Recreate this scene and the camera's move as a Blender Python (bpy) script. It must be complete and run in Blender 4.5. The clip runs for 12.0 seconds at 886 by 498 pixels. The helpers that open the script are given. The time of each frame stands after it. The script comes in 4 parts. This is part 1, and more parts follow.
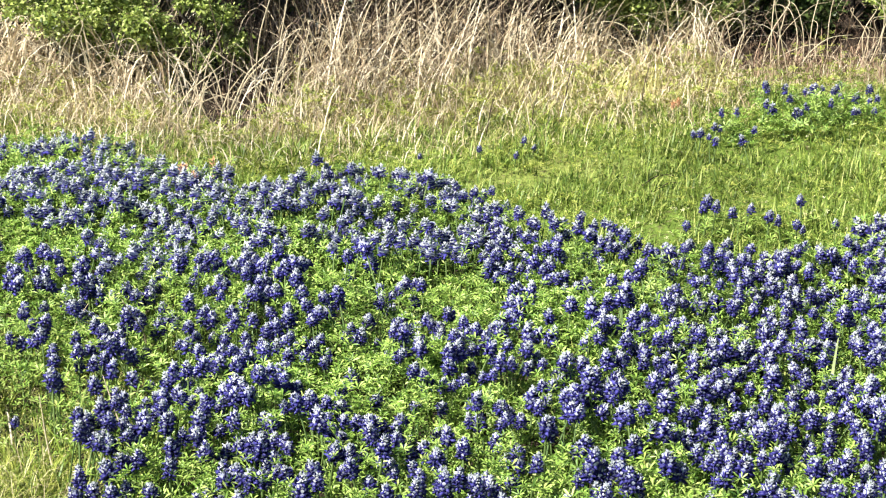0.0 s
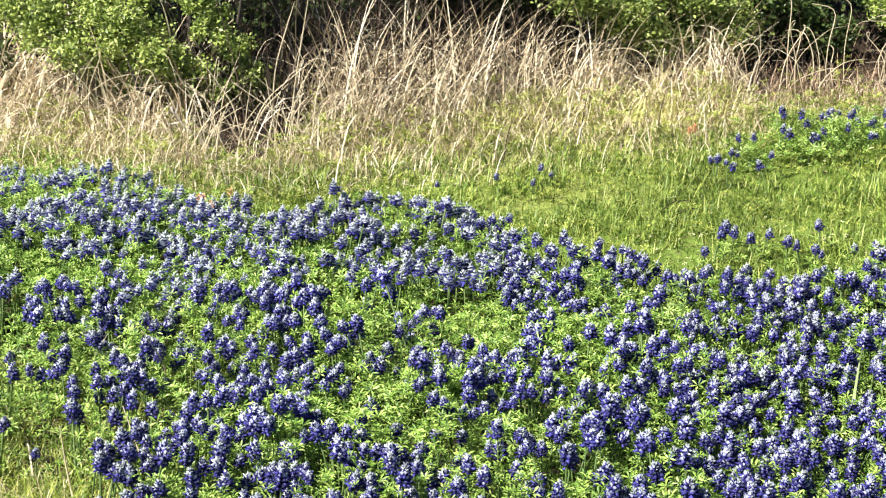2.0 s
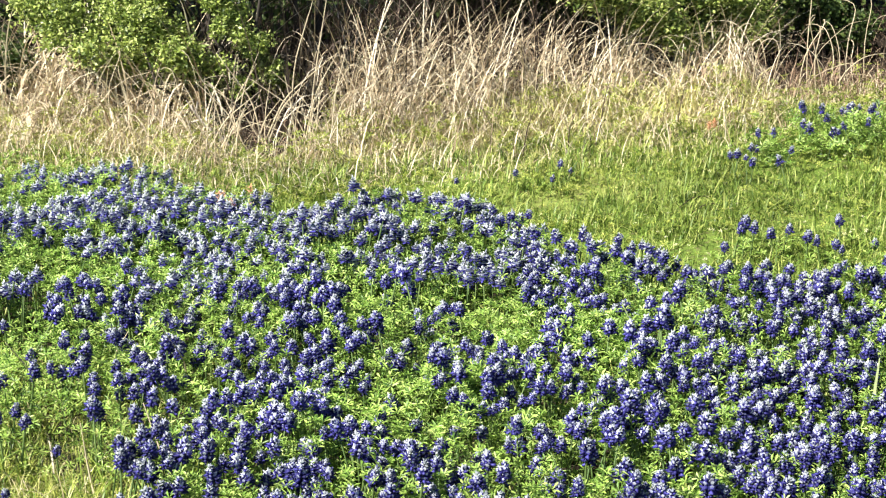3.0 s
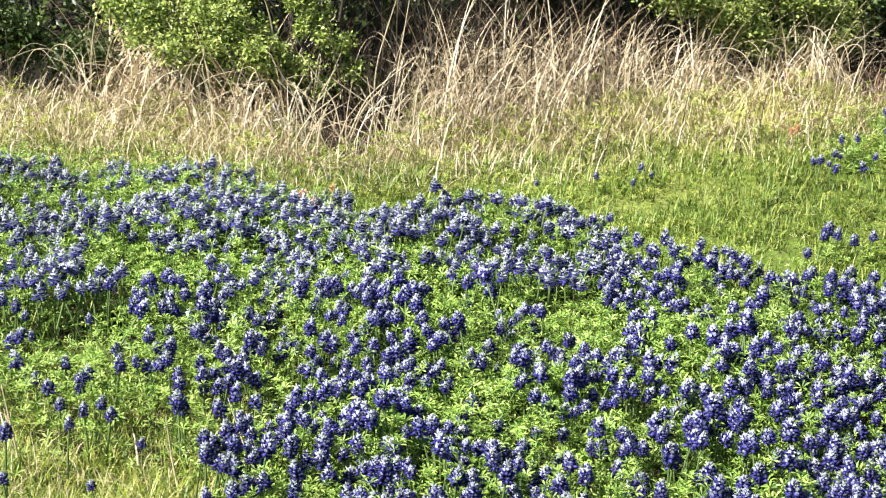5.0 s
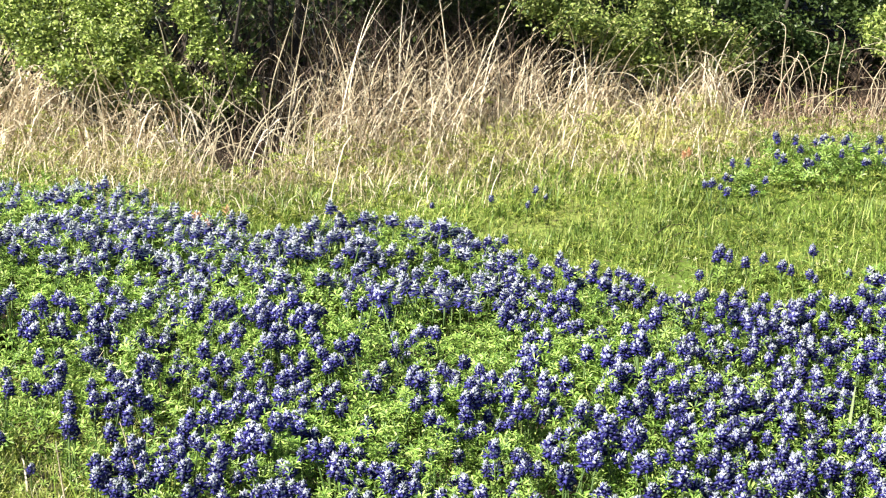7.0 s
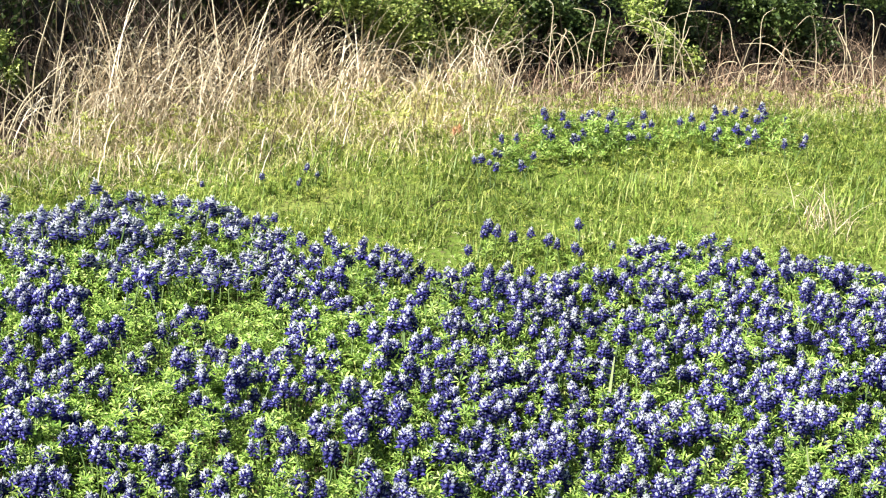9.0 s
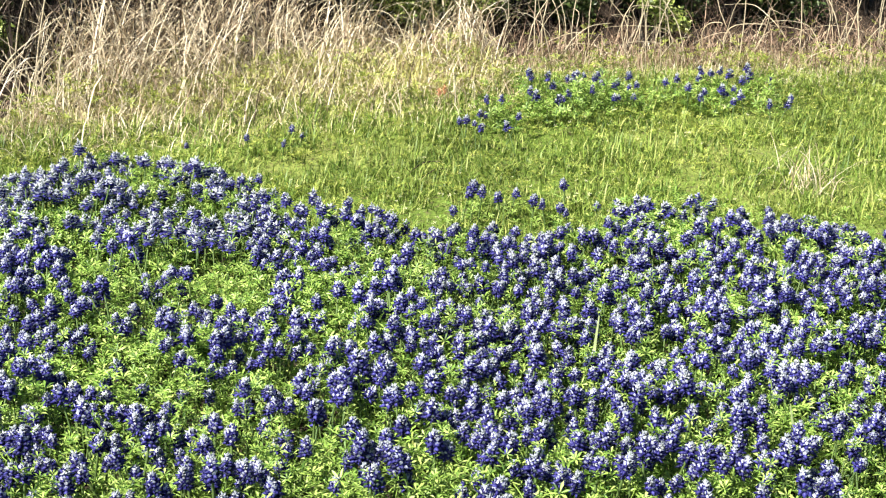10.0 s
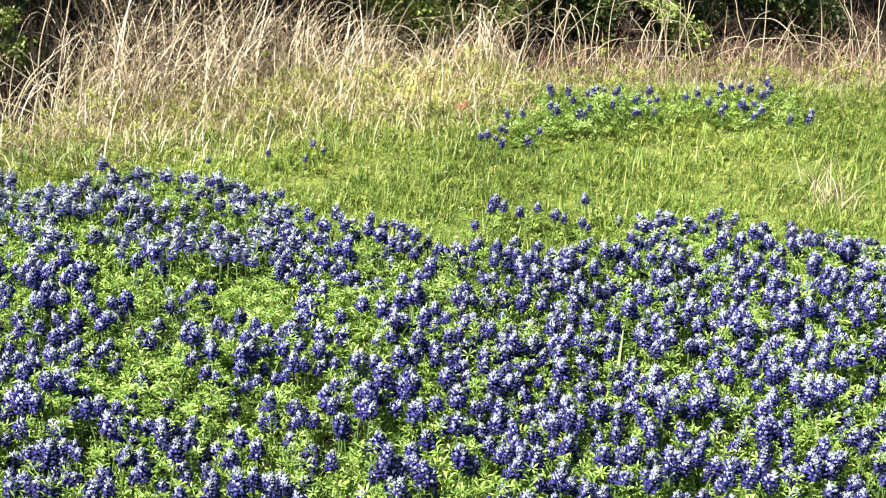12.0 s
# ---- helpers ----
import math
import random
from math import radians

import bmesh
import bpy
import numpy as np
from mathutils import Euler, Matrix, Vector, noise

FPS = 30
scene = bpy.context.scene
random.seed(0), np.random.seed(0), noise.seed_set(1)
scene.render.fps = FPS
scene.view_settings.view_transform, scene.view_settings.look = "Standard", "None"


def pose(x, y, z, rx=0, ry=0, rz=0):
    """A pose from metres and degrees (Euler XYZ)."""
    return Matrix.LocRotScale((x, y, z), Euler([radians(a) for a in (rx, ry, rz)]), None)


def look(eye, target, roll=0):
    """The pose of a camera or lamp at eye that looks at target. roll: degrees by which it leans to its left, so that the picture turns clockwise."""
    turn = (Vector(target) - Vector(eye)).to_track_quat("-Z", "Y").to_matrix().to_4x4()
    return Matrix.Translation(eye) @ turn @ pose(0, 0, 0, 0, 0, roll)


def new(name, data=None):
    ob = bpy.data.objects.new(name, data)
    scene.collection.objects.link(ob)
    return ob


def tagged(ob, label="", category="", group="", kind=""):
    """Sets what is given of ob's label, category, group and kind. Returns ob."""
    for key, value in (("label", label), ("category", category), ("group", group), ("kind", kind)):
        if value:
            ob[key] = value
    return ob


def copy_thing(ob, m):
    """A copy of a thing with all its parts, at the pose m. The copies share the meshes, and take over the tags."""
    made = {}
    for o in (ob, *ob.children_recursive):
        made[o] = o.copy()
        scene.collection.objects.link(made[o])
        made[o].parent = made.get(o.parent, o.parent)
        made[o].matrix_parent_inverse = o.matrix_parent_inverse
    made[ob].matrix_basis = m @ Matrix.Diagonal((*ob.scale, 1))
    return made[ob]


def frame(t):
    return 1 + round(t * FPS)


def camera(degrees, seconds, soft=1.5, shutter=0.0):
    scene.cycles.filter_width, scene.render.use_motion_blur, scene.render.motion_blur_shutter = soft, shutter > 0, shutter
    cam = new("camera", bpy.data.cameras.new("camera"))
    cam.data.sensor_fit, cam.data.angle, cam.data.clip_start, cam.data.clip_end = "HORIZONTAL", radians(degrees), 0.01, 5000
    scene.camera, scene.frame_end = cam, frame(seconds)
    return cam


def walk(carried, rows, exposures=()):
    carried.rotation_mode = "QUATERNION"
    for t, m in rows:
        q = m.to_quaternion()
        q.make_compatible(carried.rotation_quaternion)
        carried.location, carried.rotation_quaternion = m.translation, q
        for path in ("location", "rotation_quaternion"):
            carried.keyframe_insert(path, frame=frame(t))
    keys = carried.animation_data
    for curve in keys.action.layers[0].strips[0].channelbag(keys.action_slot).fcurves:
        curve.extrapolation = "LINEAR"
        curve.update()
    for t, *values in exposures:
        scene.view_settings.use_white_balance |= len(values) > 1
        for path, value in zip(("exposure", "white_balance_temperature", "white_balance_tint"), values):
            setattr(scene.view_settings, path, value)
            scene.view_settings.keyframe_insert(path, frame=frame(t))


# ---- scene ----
cam = camera(30, 12.0, soft=1.25)
PATH = [
    (0, pose(0.060, 0.021, 1.619, 74.507, 0.042, -3.801)),
    (0.5, pose(0.063, 0.019, 1.622, 74.718, 0.252, -3.802)),
    (1, pose(0.050, 0.018, 1.618, 75.034, 0.371, -3.839)),
    (1.5, pose(0.048, 0.021, 1.616, 75.343, 0.534, -3.680)),
    (2, pose(0.055, 0.022, 1.619, 75.473, 0.676, -3.378)),
    (2.5, pose(0.058, 0.018, 1.621, 75.470, 0.891, -3.086)),
    (3, pose(0.059, 0.019, 1.619, 75.368, 1.078, -2.743)),
    (5, pose(0.025, 0.010, 1.617, 75.500, 0.800, -0.150)),
    (5.5, pose(0.016, 0.010, 1.615, 75.718, 0.619, 0.132)),
    (6, pose(0.004, 0.012, 1.613, 75.941, 0.433, -0.262)),
    (6.5, pose(0.010, 0.005, 1.614, 76.130, 0.175, -1.618)),
    (7, pose(0.025, 0.014, 1.612, 76.288, -0.079, -3.670)),
    (7.5, pose(0.044, 0.018, 1.617, 76.344, -0.329, -6.097)),
    (7.7, pose(0.053, 0.020, 1.616, 76.348, -0.458, -7.027)),
    (9.3, pose(0.079, 0.005, 1.611, 75.192, -1.082, -11.485)),
    (9.5, pose(0.074, 0.006, 1.606, 74.911, -1.111, -11.633)),
    (10, pose(0.084, 0.005, 1.601, 74.336, -0.982, -11.539)),
    (10.5, pose(0.087, 0.007, 1.598, 73.962, -0.931, -11.330)),
    (11, pose(0.085, 0.009, 1.597, 73.996, -0.867, -11.152)),
    (11.5, pose(0.062, 0.007, 1.599, 74.365, -0.959, -11.203)),
    (12, pose(0.062, 0.003, 1.602, 74.830, -0.828, -11.022)),
]
walk(cam, PATH)

# ---- light ----
SUN_ELEVATION, SUN_FROM = radians(46), (-0.86, -0.5)   # the sun stands high, to the left and a little behind
world = bpy.data.worlds.new("sky")
scene.world = world
world.use_nodes = True
wn, wl = world.node_tree.nodes, world.node_tree.links
sky = wn.new("ShaderNodeTexSky")
sky.sky_type, sky.sun_disc, sky.sun_elevation = "NISHITA", False, SUN_ELEVATION
sky.air_density, sky.dust_density = 0.5, 0.3   # a clear, deep blue spring sky
sky.sun_rotation = math.atan2(SUN_FROM[0], SUN_FROM[1])
wl.new(sky.outputs["Color"], wn["Background"].inputs["Color"])
wn["Background"].inputs["Strength"].default_value = 0.062

sun = new("sun", bpy.data.lights.new("sun", "SUN"))
sun.data.energy, sun.data.angle, sun.data.color = 5.0, radians(0.53), (1.0, 0.95, 0.86)
sun_way = Vector((SUN_FROM[0] * math.cos(SUN_ELEVATION), SUN_FROM[1] * math.cos(SUN_ELEVATION), math.sin(SUN_ELEVATION)))
sun.matrix_world = look(sun_way * 40, (0, 0, 0))
scene.view_settings.exposure = 1.49


# ---- materials ----
def ramp(nodes, stops):
    node = nodes.new("ShaderNodeValToRGB")
    band = node.color_ramp.elements
    while len(band) < len(stops):
        band.new(0.5)
    for element, (place, colour) in zip(band, stops):
        element.position, element.color = place, (*colour, 1)
    return node


def plant_material(name, colours, through_light=0.3, rough=0.5, gloss=0.4, grain=60.0, relief=0.3):
    """Leaves, petals and stalks: each piece takes its own shade between the given colours, with a fine grain, and lets light through."""
    mat = bpy.data.materials.new(name)
    mat.use_nodes = True
    n, l = mat.node_tree.nodes, mat.node_tree.links
    shader, out = n["Principled BSDF"], n["Material Output"]
    pick = n.new("ShaderNodeNewGeometry").outputs["Random Per Island"]
    shade = ramp(n, [(i / max(1, len(colours) - 1), c) for i, c in enumerate(colours)])
    l.new(pick, shade.inputs["Fac"])
    where = n.new("ShaderNodeTexCoord")
    fine = n.new("ShaderNodeTexNoise")
    fine.inputs["Scale"].default_value, fine.inputs["Detail"].default_value = grain, 3.0
    l.new(where.outputs["Object"], fine.inputs["Vector"])
    wide = n.new("ShaderNodeTexNoise")
    wide.inputs["Scale"].default_value, wide.inputs["Detail"].default_value = 1.3, 2.0
    l.new(where.outputs["Object"], wide.inputs["Vector"])
    both = n.new("ShaderNodeMath")
    both.operation = "ADD"
    l.new(fine.outputs["Fac"], both.inputs[0])
    l.new(wide.outputs["Fac"], both.inputs[1])
    span = n.new("ShaderNodeMapRange")
    span.inputs["From Min"].default_value, span.inputs["From Max"].default_value = 0.6, 1.4
    span.inputs["To Min"].default_value, span.inputs["To Max"].default_value = 0.72, 1.25
    l.new(both.outputs[0], span.inputs["Value"])
    tone = n.new("ShaderNodeMix")
    tone.data_type, tone.blend_type = "RGBA", "MULTIPLY"
    tone.inputs["Factor"].default_value = 1.0
    l.new(shade.outputs["Color"], tone.inputs["A"])
    l.new(span.outputs["Result"], tone.inputs["B"])
    colour = tone.outputs["Result"]
    l.new(colour, shader.inputs["Base Color"])
    shader.inputs["Roughness"].default_value = rough
    shader.inputs["Specular IOR Level"].default_value = gloss
    if relief:
        bump = n.new("ShaderNodeBump")
        bump.inputs["Strength"].default_value, bump.inputs["Distance"].default_value = relief, 0.002
        l.new(fine.outputs["Fac"], bump.inputs["Height"])
        l.new(bump.outputs["Normal"], shader.inputs["Normal"])
    if through_light:
        leaf = n.new("ShaderNodeBsdfTranslucent")
        l.new(colour, leaf.inputs["Color"])
        mix = n.new("ShaderNodeMixShader")
        mix.inputs["Fac"].default_value = through_light
        l.new(shader.outputs["BSDF"], mix.inputs[1])
        l.new(leaf.outputs["BSDF"], mix.inputs[2])
        l.new(mix.outputs["Shader"], out.inputs["Surface"])
    return mat


def ground_material():
    mat = bpy.data.materials.new("soil_and_thatch")
    mat.use_nodes = True
    n, l = mat.node_tree.nodes, mat.node_tree.links
    shader = n["Principled BSDF"]
    where = n.new("ShaderNodeTexCoord")
    wide = n.new("ShaderNodeTexNoise")
    wide.inputs["Scale"].default_value, wide.inputs["Detail"].default_value = 0.9, 6.0
    fine = n.new("ShaderNodeTexNoise")
    fine.inputs["Scale"].default_value, fine.inputs["Detail"].default_value = 45.0, 5.0
    for tex in (wide, fine):
        l.new(where.outputs["Object"], tex.inputs["Vector"])
    green = ramp(n, [(0.3, (0.06, 0.10, 0.02)), (0.5, (0.13, 0.19, 0.035)), (0.75, (0.25, 0.26, 0.08))])
    earth = ramp(n, [(0.3, (0.03, 0.022, 0.013)), (0.55, (0.075, 0.058, 0.032)), (0.75, (0.17, 0.135, 0.08))])
    l.new(wide.outputs["Fac"], green.inputs["Fac"])
    l.new(fine.outputs["Fac"], earth.inputs["Fac"])
    pick = ramp(n, [(0.52, (0, 0, 0)), (0.72, (1, 1, 1))])
    l.new(fine.outputs["Fac"], pick.inputs["Fac"])
    mix = n.new("ShaderNodeMix")
    mix.data_type = "RGBA"
    l.new(pick.outputs["Color"], mix.inputs["Factor"])
    l.new(green.outputs["Color"], mix.inputs["A"])
    l.new(earth.outputs["Color"], mix.inputs["B"])
    l.new(mix.outputs["Result"], shader.inputs["Base Color"])
    shader.inputs["Roughness"].default_value = 0.95
    shader.inputs["Specular IOR Level"].default_value = 0.1
    bump = n.new("ShaderNodeBump")
    bump.inputs["Strength"].default_value, bump.inputs["Distance"].default_value = 0.8, 0.02
    l.new(fine.outputs["Fac"], bump.inputs["Height"])
    l.new(bump.outputs["Normal"], shader.inputs["Normal"])
    return mat


SOIL = ground_material()
PETAL = plant_material("blue_petal", [(0.007, 0.007, 0.05), (0.021, 0.019, 0.14), (0.062, 0.058, 0.29), (0.01, 0.01, 0.075)], 0.05, 0.55, 0.3, 220)
WHITE = plant_material("white_petal", [(0.31, 0.34, 0.47), (0.45, 0.48, 0.59), (0.61, 0.63, 0.69)], 0.15, 0.6, 0.3, 220)
BUD = plant_material("woolly_bud", [(0.25, 0.28, 0.31), (0.39, 0.43, 0.46), (0.56, 0.58, 0.61)], 0.15, 0.8, 0.2, 260)
STEM = plant_material("flower_stem", [(0.06, 0.11, 0.03), (0.12, 0.18, 0.05)], 0.1, 0.6, 0.3, 120)
LUPINE_LEAF = plant_material("lupine_leaf", [(0.035, 0.09, 0.014), (0.2, 0.345, 0.06), (0.34, 0.5, 0.1), (0.49, 0.6, 0.19)], 0.3, 0.4, 0.45, 90)
GRASS = plant_material("meadow_grass_blade", [(0.055, 0.105, 0.018), (0.145, 0.23, 0.035), (0.235, 0.32, 0.056), (0.42, 0.44, 0.14)], 0.2, 0.5, 0.35, 80)
STRAW = plant_material("dry_straw", [(0.24, 0.17, 0.105), (0.5, 0.405, 0.265), (0.67, 0.58, 0.41), (0.81, 0.73, 0.575)], 0.2, 0.6, 0.3, 40)
BROWN_STRAW = plant_material("brown_straw", [(0.1, 0.062, 0.042), (0.26, 0.175, 0.12), (0.46, 0.34, 0.24)], 0.1, 0.7, 0.2, 40)
WEED = plant_material("yellow_green_weed", [(0.22, 0.25, 0.06), (0.44, 0.44, 0.14), (0.62, 0.57, 0.27), (0.74, 0.66, 0.42)], 0.3, 0.55, 0.3, 60)
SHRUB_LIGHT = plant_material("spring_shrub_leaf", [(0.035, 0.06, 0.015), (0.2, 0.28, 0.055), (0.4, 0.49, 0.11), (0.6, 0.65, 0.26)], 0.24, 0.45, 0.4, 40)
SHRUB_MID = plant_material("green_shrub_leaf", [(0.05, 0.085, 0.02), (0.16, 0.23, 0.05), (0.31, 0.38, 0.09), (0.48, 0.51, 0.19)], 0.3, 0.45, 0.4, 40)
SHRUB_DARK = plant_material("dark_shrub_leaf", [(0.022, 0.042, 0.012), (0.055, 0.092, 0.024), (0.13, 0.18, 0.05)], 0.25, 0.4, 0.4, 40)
BARK = plant_material("grey_brown_bark", [(0.03, 0.026, 0.022), (0.06, 0.053, 0.045)], 0.0, 0.9, 0.1, 30, relief=0.9)
# Dead wood, toned near black so that it carries the hollow's shade.
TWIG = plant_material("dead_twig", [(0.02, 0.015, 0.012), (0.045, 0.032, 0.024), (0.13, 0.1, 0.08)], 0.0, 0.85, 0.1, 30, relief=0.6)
PALE_WOOD = plant_material("weathered_wood", [(0.32, 0.28, 0.24), (0.52, 0.47, 0.41)], 0.0, 0.85, 0.15, 25, relief=0.8)
WEED_LEAF = plant_material("weed_leaf", [(0.14, 0.20, 0.03), (0.30, 0.36, 0.06), (0.46, 0.48, 0.12)], 0.25, 0.45, 0.4, 60)
SMALL_BLOOM = plant_material("pale_yellow_bloom", [(0.70, 0.66, 0.30), (0.80, 0.78, 0.56)], 0.2, 0.6, 0.3, 120)
# Bed soil whose near-black colour stands in for shade between the plants.
SHADE_SOIL = plant_material("shade_toned_soil", [(0.022, 0.018, 0.013), (0.045, 0.036, 0.026)], 0.0, 0.95, 0.1, 30, relief=0.9)
# Leaf litter with the shade under the shrubs mixed into its colour.
SHADED_LITTER = plant_material("shaded_leaf_litter", [(0.016, 0.012, 0.009), (0.035, 0.026, 0.019)], 0.0, 0.95, 0.1, 14, relief=0.9)
BLADE = plant_material("pale_long_blade", [(0.22, 0.31, 0.10), (0.36, 0.44, 0.20), (0.50, 0.52, 0.28)], 0.2, 0.45, 0.4, 60)
ORANGE = plant_material("orange_bract", [(0.66, 0.30, 0.14), (0.76, 0.44, 0.26), (0.70, 0.46, 0.34)], 0.2, 0.6, 0.3, 120)


# ---- building helpers ----


def mesh_of(name, verts, tris, mats, index=None, smooth=False):
    """A mesh data block from arrays of places and triangles."""
    verts, tris = np.asarray(verts, np.float32), np.asarray(tris, np.int32)
    me = bpy.data.meshes.new(name)
    me.vertices.add(len(verts))
    me.vertices.foreach_set("co", verts.ravel())
    me.loops.add(tris.size)
    me.loops.foreach_set("vertex_index", tris.ravel())
    me.polygons.add(len(tris))
    me.polygons.foreach_set("loop_start", np.arange(0, tris.size, 3, dtype=np.int32))
    me.polygons.foreach_set("loop_total", np.full(len(tris), 3, np.int32))
    for mat in mats:
        me.materials.append(mat)
    if index is not None:
        me.polygons.foreach_set("material_index", np.asarray(index, np.int32))
    if smooth:
        me.polygons.foreach_set("use_smooth", np.ones(len(tris), bool))
    me.update(calc_edges=True)
    return me


def part(name, data, parent, label=""):
    ob = new(name, data)
    ob.parent = parent
    return tagged(ob, label) if label else ob


def joined(pieces):
    """Several (verts, tris, index) as one."""
    verts, tris, index, base = [], [], [], 0
    for v, t, i in pieces:
        verts.append(v)
        tris.append(np.asarray(t) + base)
        index.append(np.full(len(t), i) if np.isscalar(i) else i)
        base += len(v)
    return np.concatenate(verts), np.concatenate(tris), np.concatenate(index)


def turns(yaw, tilt, lean):
    """Turns about z by yaw after a tilt by tilt towards the way lean, for arrays of angles."""
    axis = np.stack([-np.sin(lean), np.cos(lean), 0 * lean], -1)
    c, s = np.cos(tilt)[:, None, None], np.sin(tilt)[:, None, None]
    x, y, z = axis.T
    k = np.zeros((len(yaw), 3, 3))
    k[:, 0, 1], k[:, 0, 2], k[:, 1, 0], k[:, 1, 2], k[:, 2, 0], k[:, 2, 1] = -z, y, z, -x, -y, x
    tipped = np.eye(3) + s * k + (1 - c) * (k @ k)
    spin = np.zeros_like(k)
    spin[:, 0, 0], spin[:, 0, 1], spin[:, 1, 0], spin[:, 1, 1], spin[:, 2, 2] = np.cos(yaw), -np.sin(yaw), np.sin(yaw), np.cos(yaw), 1
    return tipped @ spin


def spread(template, places, turn, scale):
    """Many copies of a template (verts, tris, index), each turned, scaled and set at its place, in one set of arrays."""
    v, t, i = template
    out = np.einsum("nij,kj->nki", turn * np.asarray(scale)[:, None, None], v) + places[:, None, :]
    n, k = len(places), len(v)
    tris = (t[None] + (np.arange(n) * k)[:, None, None]).reshape(-1, 3)
    return out.reshape(-1, 3), tris, np.tile(np.broadcast_to(i, len(t)), n)


def bank(x, y):
    """The roadside bank: level before it, then a gentle rise towards the brush, along a line that runs nearly across."""
    v = 0.105 * x + 0.9945 * y
    return np.interp(v, (2.5, 4, 5, 6, 7, 8, 10, 14), (0, 0.05, 0.12, 0.22, 0.34, 0.45, 0.6, 0.8))


def relief(x, y):
    """The height of the ground: the bank, with low swells."""
    return bank(x, y) + 0.012 * np.sin(1.9 * x + 0.4) * np.sin(1.7 * y + 1.1) + 0.006 * np.sin(5.7 * x + 2.3 * y)


def wavy(x, y, size, seed):
    """A smooth random field between about -1 and 1, with waves of about that size."""
    r = np.random.default_rng(seed)
    total = 0 * x
    for _ in range(9):
        a, p, k = r.uniform(0, 2 * np.pi), r.uniform(0, 2 * np.pi), r.uniform(0.6, 1.7) * 2 * np.pi / size
        total = total + np.sin(k * (x * np.cos(a) + y * np.sin(a)) + p)
    return total / 3.2


def inside(x, y, corners):
    hit = np.zeros(np.shape(x), bool)
    for (ax, ay), (bx, by) in zip(corners, corners[1:] + corners[:1]):
        crosses = (ay > y) != (by > y)
        hit ^= crosses & (x < (bx - ax) * (y - ay) / (by - ay + 1e-12) + ax)
    return hit


def tube(path, radii, sides=6):
    """A tapered round tube along a path."""
    path = np.asarray(path, float)
    verts, tris = [], []
    ahead = np.gradient(path, axis=0)
    for p, a, r in zip(path, ahead, radii):
        a = a / (np.linalg.norm(a) + 1e-9)
        u = np.cross(a, (0.31, 0.83, 0.46))
        u /= np.linalg.norm(u) + 1e-9
        w = np.cross(a, u)
        for s in range(sides):
            g = 2 * np.pi * s / sides
            verts.append(p + r * (np.cos(g) * u + np.sin(g) * w))
    for k in range(len(path) - 1):
        for s in range(sides):
            a, b = k * sides + s, k * sides + (s + 1) % sides
            tris += [(a, b, b + sides), (a, b + sides, a + sides)]
    verts.append(path[-1])
    top = (len(path) - 1) * sides
    tris += [(top + s, top + (s + 1) % sides, len(verts) - 1) for s in range(sides)]
    return np.array(verts), np.array(tris)


# ---- plant templates ----
def floret(fine, pale=1.0):
    """One flower of a spike, along +x from the stem: a keeled blue bulb and an upright banner with its white eye. Index 0 blue, 1 white."""
    bulb = np.array([(0, 0, 0), (0.5, 0.21, -0.06), (0.5, -0.21, -0.06), (0.48, 0, 0.12), (0.5, 0, -0.26), (0.95, 0, -0.16)])
    bt = np.array([(0, 3, 1), (0, 2, 3), (5, 1, 3), (5, 3, 2), (0, 1, 4), (0, 4, 2), (5, 4, 1), (5, 2, 4)])
    banner = np.array([(0.42, -0.17, 0.06), (0.42, 0.17, 0.06), (0.66, 0.26, 0.34), (0.66, -0.26, 0.34), (0.64, 0, 0.50)])
    nt = np.array([(0, 1, 2), (0, 2, 3), (3, 2, 4)])
    eye = np.array([(0.60, -0.10, 0.17), (0.60, 0.10, 0.17), (0.705, 0.19, 0.33), (0.705, -0.19, 0.33), (0.735, 0, 0.47)])
    et = np.array([(0, 1, 2), (0, 2, 3), (3, 2, 4)])
    if fine:
        return joined([(bulb, bt, 0), (banner, nt, 0), (eye * (1.02, 0.85, 0.95) + (0, 0, 0.03), et, 1)])
    return joined([(bulb, bt[:4], 0), (banner[:4], nt[:2], 0), (eye * (1 + 0.06 * (pale - 1), pale, 1), et[:2], 1)])


